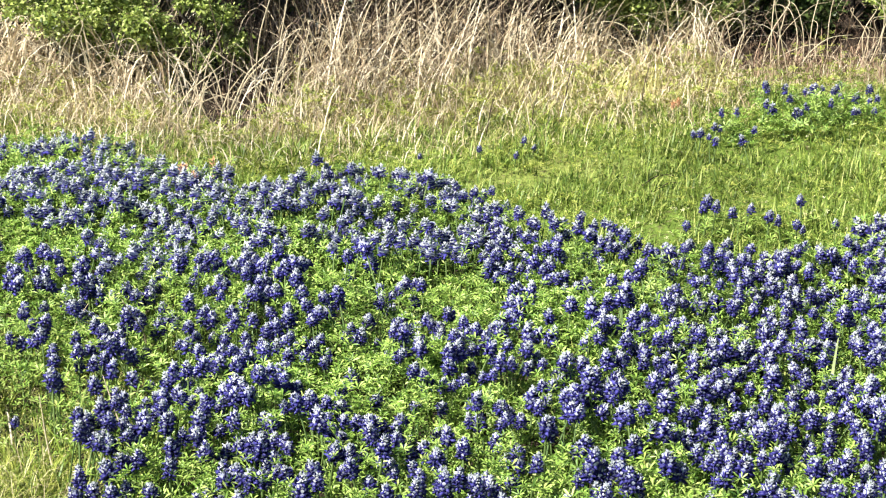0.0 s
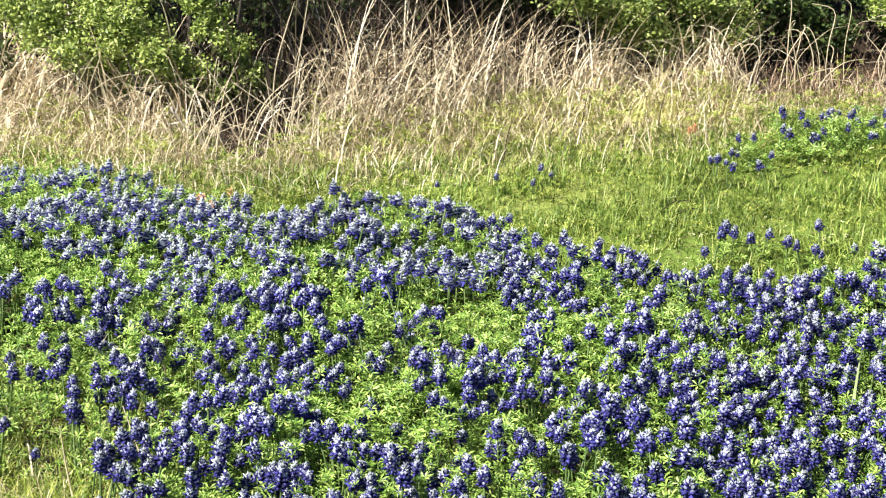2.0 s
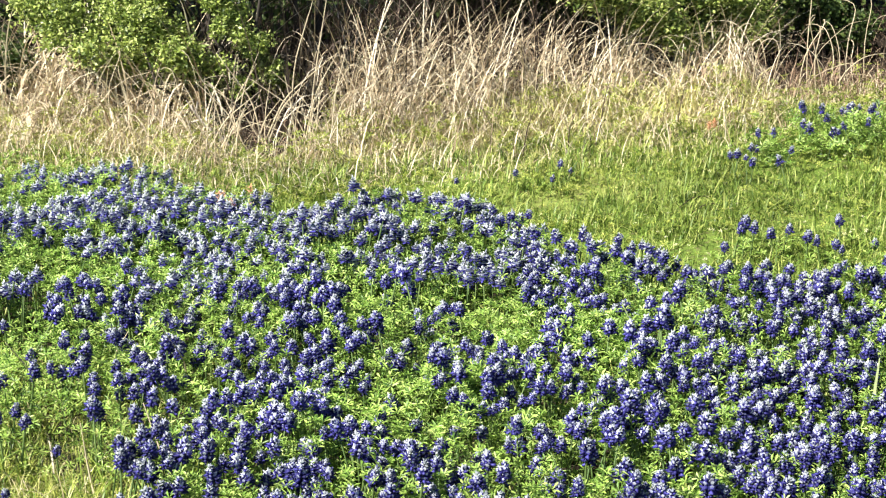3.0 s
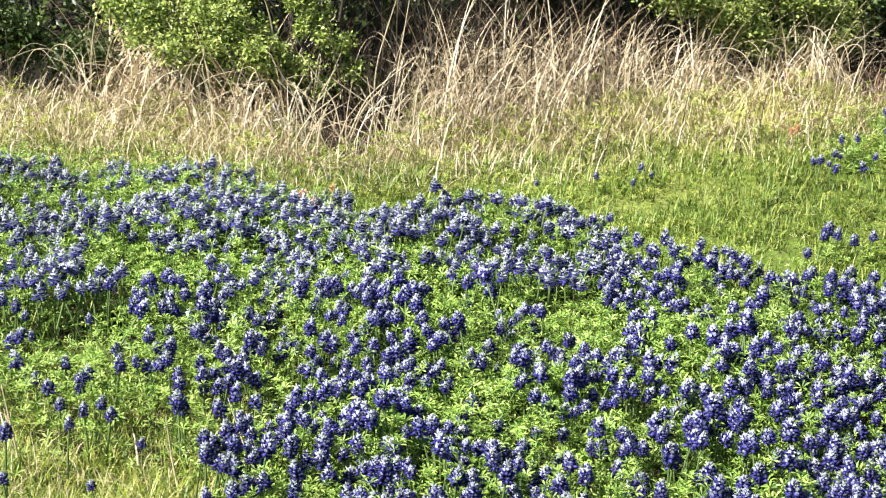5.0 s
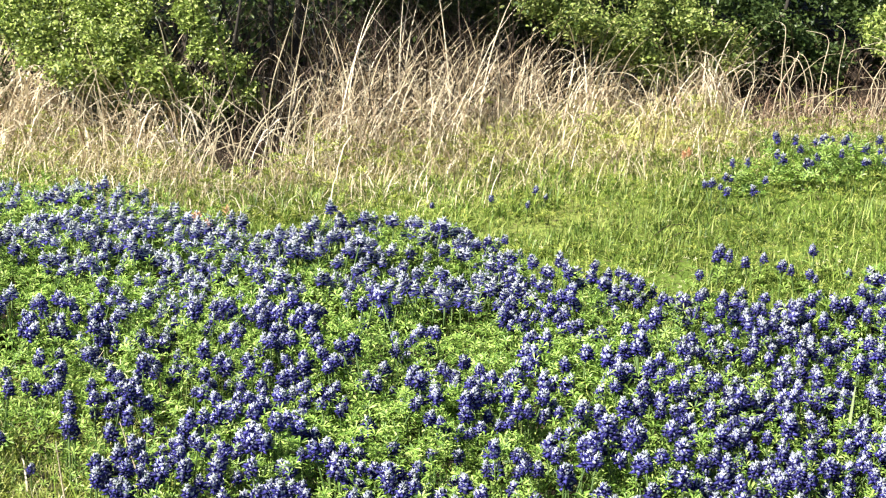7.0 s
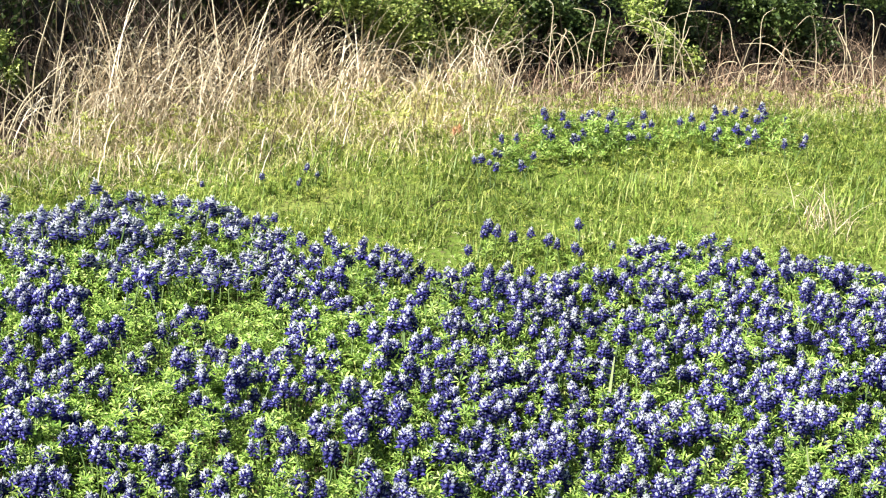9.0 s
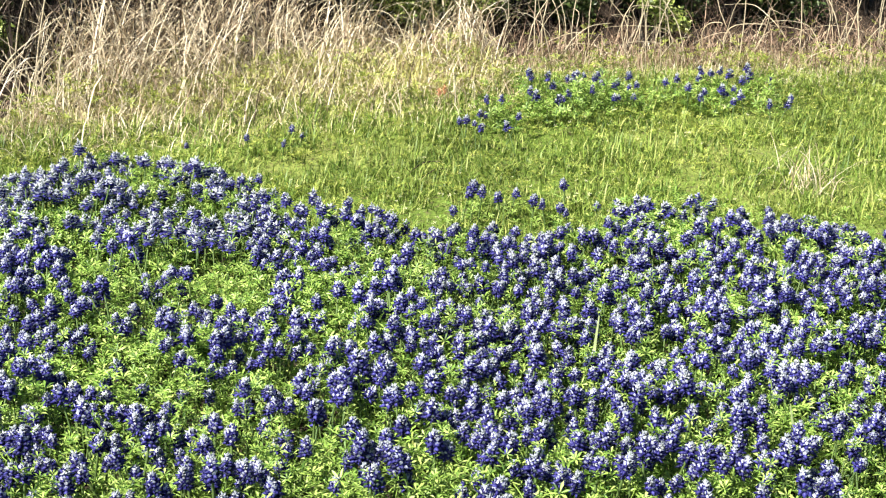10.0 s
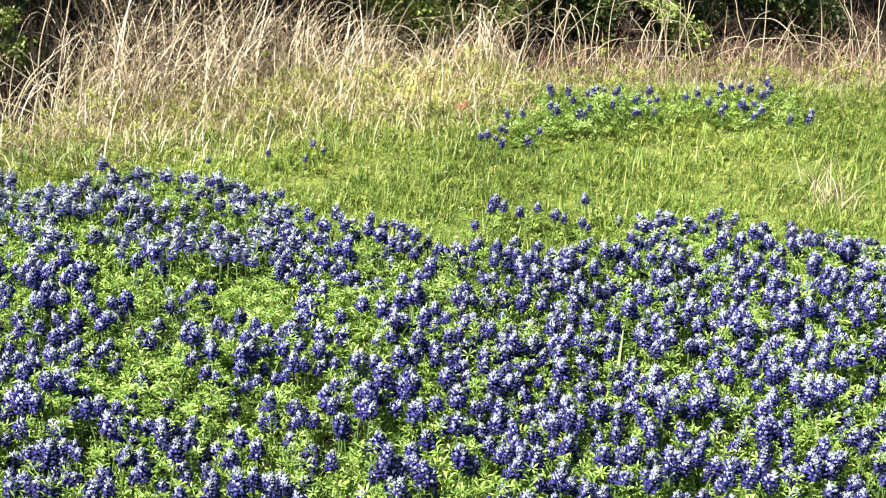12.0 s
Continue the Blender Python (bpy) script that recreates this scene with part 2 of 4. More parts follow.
def spike(seed, fine=True, length=0.075, wide=0.03, tip_share=0.28, pale=1.0):
    """A flower spike that stands on z = 0: whorls of florets that narrow upwards. Returns the florets and, apart, the woolly tip."""
    r = np.random.default_rng(seed)
    levels, round_it = (6, 8) if fine else (5, 7)
    one = floret(fine, pale)
    at, yaw, up, size = [], [], [], []
    for k in range(levels):
        f = k / (levels - 1)
        for s in range(round_it if f < 0.75 else round_it - 2):
            at.append((0, 0, length * (1 - tip_share) * f + r.normal(0, 0.003)))
            yaw.append(2 * np.pi * (s + 0.5 * (k % 2)) / round_it + r.normal(0, 0.15))
            up.append(-(0.0 + 0.55 * f) + r.normal(0, 0.15))
            size.append(wide * (1.0 - 0.3 * f ** 2) * r.uniform(0.65, 1.25) * (1.0 if f > 0.08 else 0.8) * (1 if fine else 1.06))
    yaw, up = np.array(yaw), np.array(up)
    turn = turns(yaw, up, yaw)
    # the tilt goes with the way that the floret points
    body = spread(one, np.array(at), turn, np.array(size))
    buds = np.array([(0, 0, 0), (0.45, 0.22, 0), (0.45, -0.22, 0), (0.45, 0, 0.24), (1, 0, 0.05)])
    bt = np.array([(0, 3, 1), (0, 2, 3), (4, 1, 3), (4, 3, 2), (0, 1, 2), (4, 2, 1)])
    at, yaw, up, size = [], [], [], []
    n = 26 if fine else 13
    for k in range(n):
        f = k / (n - 1)
        at.append((0, 0, length * (1 - tip_share * 1.2 + tip_share * f * 1.05)))
        yaw.append(k * 2.4)
        up.append(-(0.2 + 0.85 * f) + r.normal(0, 0.25))
        size.append(wide * ((0.66 if fine else 0.7) - 0.14 * f) * r.uniform(0.75, 1.2) * (1 if fine else 1.2))
    yaw = np.array(yaw)
    tip = spread((buds, bt, 0), np.array(at), turns(yaw, np.array(up), yaw), np.array(size))
    return body, tip


def palmate(seed, leaflets=6, size=1.0):
    """A lupine leaf of unit reach, cupped, spread round its stalk's end."""
    r = np.random.default_rng(seed)
    verts, tris = [], []
    for k in range(leaflets):
        a = 2 * np.pi * (k + r.uniform(-0.15, 0.15)) / leaflets
        reach, half, rise = r.uniform(0.8, 1.05), r.uniform(0.095, 0.14), r.uniform(0.05, 0.5)
        c, s = np.cos(a), np.sin(a)
        b = len(verts)
        for u, w, z in ((0.05, 0, 0), (0.62 * reach, half, rise * 0.62 + 0.09), (reach, 0, rise * 0.9), (0.62 * reach, -half, rise * 0.62 + 0.09)):
            verts.append((u * c - w * s, u * s + w * c, z))
        tris += [(b, b + 2, b + 1), (b, b + 3, b + 2)]
    return np.array(verts) * size, np.array(tris), 0


def blade(segments, width, bend):
    """A blade of unit length along +z that arches towards +x."""
    verts, tris = [], []
    x = z = 0.0
    for k in range(segments + 1):
        f = k / segments
        w = width * (1 - f ** 1.6) + width * 0.08
        verts += [(x, -w / 2, z), (x, w / 2, z)]
        a = bend * f
        x, z = x + np.sin(a) / segments, z + np.cos(a) / segments
    for k in range(segments):
        a = 2 * k
        tris += [(a, a + 1, a + 3), (a, a + 3, a + 2)]
    return np.array(verts), np.array(tris), 0


def scatter(x0, x1, y0, y1, per_metre, seed):
    r = np.random.default_rng(seed)
    n = int((x1 - x0) * (y1 - y0) * per_metre)
    return r.uniform(x0, x1, n), r.uniform(y0, y1, n), r


# ---- the plan ----
# the outline of the bed of bluebonnets, from its far edge round by the right to the near left
BED = [
    (-3, 6.33), (-1.68, 6.2), (-1.15, 6.11), (-0.9, 5.92), (-0.53, 5.85), (-0.32, 5.68), (-0.27, 5.5), (-0.08, 5.46), (0.11, 5.55), (0.32, 5.5), (0.48, 5.3), (0.63, 5.25),
    (0.61, 4.95), (0.79, 4.86), (1.01, 4.72), (1.28, 4.65), (1.47, 4.75), (1.61, 4.98), (2, 4.87), (2.11, 4.68), (2.26, 4.73), (2.57, 4.63), (3.3, 4.6), (3.2, 3.9),
    (2.6, 3), (1.9, 2.5), (0.7, 2.45), (-0.28, 2.65), (-0.48, 3.55), (-0.72, 3.91), (-1.64, 4.28), (-2.7, 4.6), (-3.3, 5.3),
]
# leafy gaps in it: x, y, half width, half depth, the share of the spikes that is left
GAPS = [
    (-1.08, 4.46, 0.42, 0.24, 0.01), (-0.87, 3.97, 0.29, 0.19, 0.075), (0.26, 4.62, 0.26, 0.19, 0.03), (0.64, 4.65, 0.31, 0.1, 0.09), (-0.55, 4.04, 0.17, 0.11, 0.03), (0.96, 4.52, 0.19, 0.11, 0.12),
    (1.05, 3.39, 0.28, 0.09, 0.066), (0.58, 3.34, 0.37, 0.08, 0.09), (1.52, 3.27, 0.33, 0.1, 0.105), (0, 4.64, 0.25, 0.09, 0.12), (2.02, 4.77, 0.18, 0.07, 0.045), (2.09, 4.36, 0.14, 0.09, 0.15),
    (1.86, 3.58, 0.18, 0.1, 0.12), (-0.7, 3.69, 0.3, 0.25, 0.06), (-1.18, 4.24, 0.35, 0.12, 0.06),
]
# clumps of spikes that stand close together, from near to far: x, y, half width
CLUMPS_NEAREST = [
    (0.47, 2.98, 0.016), (0.07, 3.01, 0.016), (-0.1, 3.02, 0.016), (1.51, 2.96, 0.023), (0.21, 3.04, 0.015), (0.13, 3.05, 0.015), (0.55, 3.05, 0.015), (0.34, 3.06, 0.015), (0.03, 3.09, 0.015),
    (-0.5, 3.14, 0.016), (1.19, 3.04, 0.03), (0.18, 3.1, 0.023), (0.28, 3.12, 0.015), (1.38, 3.05, 0.022), (1.01, 3.1, 0.023), (-0.18, 3.2, 0.015), (-0.39, 3.23, 0.023), (-0.46, 3.23, 0.015),
    (0.29, 3.2, 0.015), (1.3, 3.12, 0.022), (0.73, 3.18, 0.015), (0.35, 3.21, 0.015), (1.15, 3.15, 0.022), (1.68, 3.14, 0.022), (-0.1, 3.24, 0.038), (-0.32, 3.26, 0.023), (0.64, 3.22, 0.015),
    (0.11, 3.25, 0.015), (-0.54, 3.29, 0.015), (0.49, 3.25, 0.015), (0.31, 3.26, 0.023), (0.23, 3.27, 0.038),
]
CLUMPS_NEAR = [
    (0.59, 3.26, 0.023), (-0.02, 3.3, 0.015), (0.95, 3.25, 0.015), (0.27, 3.3, 0.022), (-0.27, 3.32, 0.015), (0.58, 3.3, 0.022), (0.44, 3.31, 0.015), (1.2, 3.25, 0.022), (0.05, 3.34, 0.03),
    (0.45, 3.35, 0.015), (-0.43, 3.4, 0.03), (1.16, 3.3, 0.022), (0.84, 3.35, 0.058), (0.75, 3.36, 0.022), (-0.09, 3.42, 0.045), (1.32, 3.34, 0.014), (0.52, 3.43, 0.022), (1.08, 3.37, 0.029),
    (-0.48, 3.5, 0.045), (0.21, 3.47, 0.03), (0.96, 3.38, 0.029), (-0.4, 3.5, 0.037), (-0.32, 3.51, 0.03), (1.55, 3.39, 0.021), (-0.16, 3.51, 0.044), (0.14, 3.5, 0.015), (0.08, 3.5, 0.037),
    (-0.23, 3.51, 0.029), (0.41, 3.49, 0.022), (1.49, 3.42, 0.036), (1.63, 3.43, 0.029), (-0.48, 3.55, 0.044),
]
CLUMPS_MIDDLE = [
    (1.15, 3.43, 0.021), (0.57, 3.51, 0.036), (0.42, 3.54, 0.036), (0.49, 3.54, 0.022), (1.72, 3.48, 0.036), (0.3, 3.56, 0.015), (-0.47, 3.64, 0.029), (0.01, 3.62, 0.022), (1.9, 3.53, 0.021),
    (0.66, 3.56, 0.057), (1, 3.52, 0.028), (1.4, 3.52, 0.042), (1.3, 3.52, 0.028), (-0.37, 3.65, 0.022), (-0.16, 3.64, 0.029), (1.11, 3.53, 0.028), (1.06, 3.53, 0.021), (1.23, 3.54, 0.021),
    (0.85, 3.6, 0.049), (-0.06, 3.69, 0.029), (-0.16, 3.72, 0.058), (-0.31, 3.74, 0.051), (1.73, 3.63, 0.021), (0.95, 3.62, 0.021), (-0.08, 3.74, 0.029), (1.06, 3.64, 0.035), (0.31, 3.76, 0.042),
    (0.71, 3.72, 0.028), (-0.1, 3.83, 0.036), (1.26, 3.72, 0.034), (0.65, 3.75, 0.028), (0.83, 3.74, 0.028),
]
CLUMPS_BEYOND = [
    (0.59, 3.78, 0.035), (1.62, 3.76, 0.034), (0.44, 3.83, 0.028), (-0.21, 3.9, 0.035), (0.48, 3.84, 0.035), (2, 3.8, 0.034), (-0.48, 3.94, 0.035), (1.9, 3.82, 0.041), (0.38, 3.88, 0.049),
    (-0.26, 3.99, 0.042), (0.98, 3.84, 0.034), (0, 3.99, 0.035), (1.4, 3.89, 0.041), (1.08, 3.91, 0.054), (0.21, 4.01, 0.021), (1.26, 3.93, 0.054), (-0.06, 4.05, 0.042), (-0.55, 4.09, 0.063),
    (1.85, 3.94, 0.027), (0.38, 4.02, 0.034), (-0.11, 4.09, 0.021), (-0.2, 4.11, 0.028), (0.55, 4.02, 0.027), (-0.34, 4.15, 0.027), (0.83, 4.03, 0.027), (0.29, 4.11, 0.034), (0.1, 4.15, 0.041),
    (1.72, 4.04, 0.053), (1.93, 4.03, 0.039), (2.09, 4.01, 0.052), (0.74, 4.08, 0.053), (-0.25, 4.22, 0.027),
]
CLUMPS_FAR = [
    (-0.47, 4.25, 0.034), (-0.41, 4.27, 0.027), (0.03, 4.24, 0.027), (-1.16, 4.34, 0.02), (0.51, 4.19, 0.02), (-0.48, 4.31, 0.02), (-0.27, 4.36, 0.02), (-0.64, 4.38, 0.02), (-0.17, 4.37, 0.033),
    (-0.77, 4.4, 0.033), (-0.27, 4.41, 0.026), (1.86, 4.23, 0.057), (2.06, 4.25, 0.031), (-0.17, 4.43, 0.033), (-0.08, 4.43, 0.039), (2.21, 4.27, 0.056), (0.75, 4.37, 0.019), (0.88, 4.39, 0.019),
    (2.03, 4.31, 0.056), (0.75, 4.4, 0.019), (0.19, 4.42, 0.019), (0.56, 4.41, 0.019), (-0.18, 4.5, 0.045), (-1.02, 4.54, 0.032), (-0.69, 4.54, 0.026), (-0.49, 4.55, 0.026), (0.27, 4.47, 0.038),
    (-0.31, 4.59, 0.038), (-1.23, 4.61, 0.064), (-1.11, 4.61, 0.026), (-0.87, 4.61, 0.083), (-0.64, 4.62, 0.051),
]
CLUMPS_FARTHEST = [
    (1.14, 4.52, 0.025), (-0.77, 4.64, 0.051), (-0.44, 4.66, 0.05), (0.63, 4.57, 0.037), (1.63, 4.5, 0.048), (-0.03, 4.64, 0.025), (0.7, 4.64, 0.043), (0.81, 4.64, 0.031), (1.03, 4.63, 0.067),
    (-1.02, 4.73, 0.1), (0.89, 4.66, 0.055), (0.56, 4.68, 0.091), (-0.62, 4.77, 0.031), (-1.21, 4.78, 0.136), (2.08, 4.58, 0.024), (0.13, 4.7, 0.091), (1.53, 4.59, 0.053), (1.23, 4.64, 0.042),
    (-0.54, 4.79, 0.018), (0.27, 4.73, 0.072), (2.36, 4.62, 0.046), (0.43, 4.83, 0.066), (-0.42, 4.88, 0.036), (-0.17, 4.85, 0.077), (2.26, 4.67, 0.029), (0.35, 4.89, 0.053), (1.88, 4.79, 0.028),
    (1.81, 4.81, 0.023), (1.72, 4.84, 0.057), (1.96, 4.84, 0.039),
]
CLUMPS = CLUMPS_NEAREST + CLUMPS_NEAR + CLUMPS_MIDDLE + CLUMPS_BEYOND + CLUMPS_FAR + CLUMPS_FARTHEST
# drifts in which the far spikes stand thick: x, y, half width, half depth
DRIFTS = [
    (-1.59, 6.07, 0.06, 0.13), (-1.42, 6.02, 0.08, 0.09), (-1.21, 6.16, 0.06, 0.09), (-1.16, 5.86, 0.05, 0.06), (-0.93, 5.88, 0.09, 0.1), (-1.3, 5.4, 0.17, 0.1), (-1.01, 5.42, 0.21, 0.09), (-0.71, 5.47, 0.14, 0.12),
    (-0.75, 5.19, 0.11, 0.1), (-0.5, 5.25, 0.06, 0.11), (-0.65, 5.78, 0.05, 0.11), (-0.47, 5.83, 0.07, 0.08), (-0.24, 5.48, 0.17, 0.1), (-0.14, 5.23, 0.15, 0.14), (0.01, 5.47, 0.05, 0.07), (-0.43, 5.21, 0.07, 0.16), (0.21, 5.54, 0.09, 0.11),
    (0.14, 5.07, 0.11, 0.13), (0.42, 5.34, 0.11, 0.08), (0.57, 5.19, 0.04, 0.13), (0.59, 4.87, 0.11, 0.13), (0.71, 4.72, 0.06, 0.11), (0.86, 4.72, 0.12, 0.07), (1.07, 4.69, 0.08, 0.07), 
    (1.28, 4.68, 0.05, 0.1),
]
# the front edge of the tall grass, from left to right
EDGE = [(-6.0, 7.7), (-2.9, 7.25), (-1.75, 6.97), (-1.25, 6.84), (-0.75, 6.66), (-0.35, 6.51), (0.06, 6.55), (0.55, 6.69), (1.2, 6.82), (1.6, 6.88), (1.9, 7.0), (2.38, 7.03), (2.88, 6.96), (3.39, 6.88), (7.0, 6.8)]


def edge_y(x):
    return np.interp(x, [p[0] for p in EDGE], [p[1] for p in EDGE])


def bed_share(x, y):
    """How thick the flower spikes stand, 0 to 1."""
    share = np.clip(0.55 + 0.6 * wavy(x, y, 0.4, 3) + 0.35 * wavy(x, y, 0.17, 4), 0.03, 1)
    share = share * np.interp(y, (3.0, 3.6, 4.5, 4.8, 5.1, 5.9, 6.2), (0.08, 0.13, 0.22, 0.7, 1.0, 1.0, 0.7))
    side = np.clip((x - 0.16 * y - 0.1) / 0.3, 0, 1) * np.clip((5.0 - y) / 0.5, 0, 1) * np.clip((y - 2.9) / 0.3, 0, 1)
    share = share + (np.clip(0.75 + 0.5 * wavy(x, y, 0.3, 6), 0.1, 1) - share).clip(0) * side * 0.36
    leafy_band = np.exp(-((y - 4.55 - 0.05 * x) / 0.27) ** 4) * np.clip((0.75 - x) / 0.25, 0, 1)
    share = share * (1 - leafy_band * np.clip(0.82 + 0.25 * wavy(x, y, 0.6, 2), 0.4, 0.97))
    drift = 0 * x
    for dx, dy, rx, ry in DRIFTS:
        drift = np.maximum(drift, np.exp(-(((x - dx) / (rx + 0.03)) ** 2 + ((y - dy) / (ry + 0.03)) ** 2) ** 2))
    beyond = np.clip((y - 4.68) / 0.12, 0, 1) * np.clip((1.9 - x) / 0.3, 0, 1)
    share = share * (1 - beyond) + (0.16 * share + 0.92 * drift) * beyond
    for gx, gy, rx, ry, left in GAPS:
        share = share * (1 - (1 - left) * np.exp(-(((x - gx) / rx) ** 2 + ((y - gy) / ry) ** 2) ** 2.5))
    share = share * (1 - 0.85 * np.exp(-(((x + 1.38) / 0.3) ** 2 + ((y - 5.79) / 0.12) ** 2) ** 2))
    return np.clip(share, 0, 1) * inside(x, y, BED)


def pits(x, y):
    """Deep places between the plants, 0 to 1."""
    return np.exp(-(((x + 1.1) / 0.26) ** 2 + ((y - 4.56) / 0.19) ** 2)) + 0.8 * np.exp(-(((x - 0.26) / 0.26) ** 2 + ((y - 4.68) / 0.12) ** 2))


# ---- ground ----
def sheet(xs, ys, lift, keep=None):
    """A grid of triangles at the places xs, ys, at the heights that lift gives."""
    gx, gy = np.meshgrid(xs, ys)
    n = len(xs)
    k = (np.arange(len(ys) - 1)[:, None] * n + np.arange(n - 1)[None]).ravel()
    if keep is not None:
        k = k[keep(gx.ravel()[k], gy.ravel()[k])]
    tris = np.concatenate([np.stack([k, k + 1, k + n + 1], 1), np.stack([k, k + n + 1, k + n], 1)])
    return np.stack([gx, gy, lift(gx, gy)], -1).reshape(-1, 3), tris


def build_ground():
    xs = np.concatenate([[-900, -200, -60, -25, -14], np.linspace(-9, 11, 150), [16, 35, 70, 220, 900]])
    ys = np.concatenate([[-900, -200, -50, -12, -4], np.linspace(0, 13, 130), [18, 30, 80, 220, 900]])
    ground = new("ground", mesh_of("ground", *sheet(xs, ys, lambda x, y: bank(x, y) + (relief(x, y) - bank(x, y) + 0.004 * wavy(x, y, 0.8, 8)) * np.exp(-np.maximum(0, np.hypot(x, y - 6) - 9) / 4)), [SOIL], smooth=True))
    tagged(ground, "brown soil under green thatch and fallen straw", "ground", kind="structure")
    # Extra sheet over the ground that paints the gaps between plants dark.
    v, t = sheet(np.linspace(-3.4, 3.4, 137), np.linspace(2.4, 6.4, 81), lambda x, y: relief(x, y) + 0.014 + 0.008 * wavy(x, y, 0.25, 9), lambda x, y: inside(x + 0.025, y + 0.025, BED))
    tagged(new("bed_shade_sheet", mesh_of("bed_shade_sheet", v, t, [SHADE_SOIL], smooth=True)), "crumbly soil under the bluebonnets, coloured dark for the shade between plants", "ground", kind="structure")


# ---- grass ----
def grass(name, label, x, y, height, width, bend, mat, seed, tilt=0.25, segments=3, kind="stuff", category="grass", wind=0.0):
    """Many blades; wind: how far they lean to the right as well as every way."""
    r = np.random.default_rng(seed)
    pieces = []
    group = r.integers(0, 3, len(x))
    for g in range(3):
        s = group == g
        n = int(s.sum())
        if not n:
            continue
        lean = np.where(r.random(n) < wind, r.normal(0.2, 0.7, n), r.uniform(0, 2 * np.pi, n))
        turn = turns(lean, np.abs(r.normal(0, tilt, n)), lean)
        base = np.stack([x[s], y[s], relief(x[s], y[s]) - 0.01], -1)
        pieces.append(spread(blade(segments, width, bend * (0.4 + 0.6 * g)), base, turn, height[s]))
    ob = new(name, mesh_of(name, *joined(pieces)[:2], [mat]))
    return tagged(ob, label, category, kind=kind)


def open_meadow(x, y, front=0.05):
    return (y < edge_y(x) - front) & ~inside(x, y, BED)


def build_meadow():
    x, y, r = scatter(-3.6, 4.6, 4.3, 7.2, 15000, 21)
    keep = open_meadow(x, y, 0.0)
    x, y = x[keep], y[keep]
    tuft = 0.6 * wavy(x, y, 0.45, 5) + 0.6 * wavy(x, y, 0.14, 7)
    keep = r.random(len(x)) < np.clip(0.72 + 0.4 * tuft, 0.3, 1)
    x, y, tuft = x[keep], y[keep], tuft[keep]
    high = np.clip(0.06 + 0.02 * tuft + 0.018 * r.normal(0, 1, len(x)), 0.02, 0.15)
    grass("meadow_grass", "short fresh green meadow grass with straw-coloured blades", x, y, high, 0.055, 1.7, GRASS, 22, tilt=0.75, segments=3)
    x, y, r = scatter(-1.6, 4.4, 4.5, 7.0, 1500, 36)
    keep = open_meadow(x, y, 0.1) & (r.random(len(x)) < np.interp(y, (5.2, 6.3), (0.33, 1.1)) * np.where((x > 1.9) & (y > 6), 1.8, 1) * np.clip(0.45 + 0.6 * wavy(x, y, 0.6, 37), 0.08, 1))
    x, y = x[keep], y[keep]
    leafy(x, y, r, np.clip(0.03 + 0.02 * wavy(x, y, 0.2, 38), 0.0, 0.06), WEED_LEAF, "meadow_weeds", "small light green weed leaves low in the meadow grass", 0.62)
    x, y, r = scatter(-1.2, 4.2, 4.6, 6.8, 260, 25)
    keep = open_meadow(x, y, 0.15) & (r.random(len(x)) < np.clip(0.25 + 0.8 * wavy(x, y, 0.8, 26) + 0.9 * np.exp(-((x - 1.1) / 0.2) ** 2 - ((y - 5.64) / 0.12) ** 2), 0, 1))
    x, y = x[keep], y[keep]
    star = joined([palmate(27, 5)])
    at = np.stack([x, y, relief(x, y) + r.uniform(0.04, 0.09, len(x))], -1)
    v, t, _ = spread(star, at, turns(r.uniform(0, 6, len(x)), np.abs(r.normal(0, 0.5, len(x))), r.uniform(0, 6, len(x))), r.uniform(0.005, 0.01, len(x)))
    tagged(new("tiny_flowers", mesh_of("tiny_flowers", v, t, [SMALL_BLOOM])), "tiny pale yellow flowers scattered in the meadow grass", "flowers", kind="stuff")
    # the grass at the near left of the bed
    x, y, r = scatter(-2.2, -0.2, 2.4, 4.7, 30000, 28)
    rim = np.clip(np.minimum(y - 2.3 + 0.25 * wavy(x, y, 0.7, 19), x + 2.3 + 0.25 * wavy(x, y, 0.6, 18)) / 0.5, 0, 1)
    keep = (~inside(x, y, BED) | (r.random(len(x)) < np.where(x < -0.3, 0.8, 0.2))) & (r.random(len(x)) < rim)
    x, y = x[keep], y[keep]
    high = np.clip(0.078 + 0.025 * wavy(x, y, 0.3, 29) + r.normal(0, 0.02, len(x)), 0.04, 0.15)
    pick = r.random(len(x))
    half, pale = pick < 0.3, pick > 0.72
    grass("bed_grass", "lush green grass at the near side of the bed", x[half], y[half], high[half], 0.04, 1.9, GRASS, 30, tilt=0.8)
    grass("bed_grass", "lush yellow-green grass at the near side of the bed", x[~half & ~pale], y[~half & ~pale], high[~half & ~pale], 0.036, 2.1, WEED_LEAF, 33, tilt=0.85)
    grass("bed_grass", "fine pale yellow-green grass at the near side of the bed", x[pale], y[pale], high[pale], 0.03, 2.2, WEED, 39, tilt=0.9)
    x, y, r = scatter(-1.9, -0.35, 2.4, 4.5, 900, 34)
    keep = ~inside(x, y, BED)
    x, y = x[keep], y[keep]
    grass("dry_blades", "thin dry straw blades among the green grass", x, y, r.uniform(0.05, 0.17, len(x)) * np.where(r.random(len(x)) < 0.1, 1.5, 1.0), 0.02, 1.8, STRAW, 35, tilt=0.6, segments=4)
    x, y, r = scatter(-2.6, 3.2, 2.4, 6.2, 950, 23)
    keep = inside(x, y, BED) & (r.random(len(x)) > pits(x, y)) & ((x > -0.2) | (y > 4.3) | (r.random(len(x)) < 0.35))
    x, y = x[keep], y[keep]
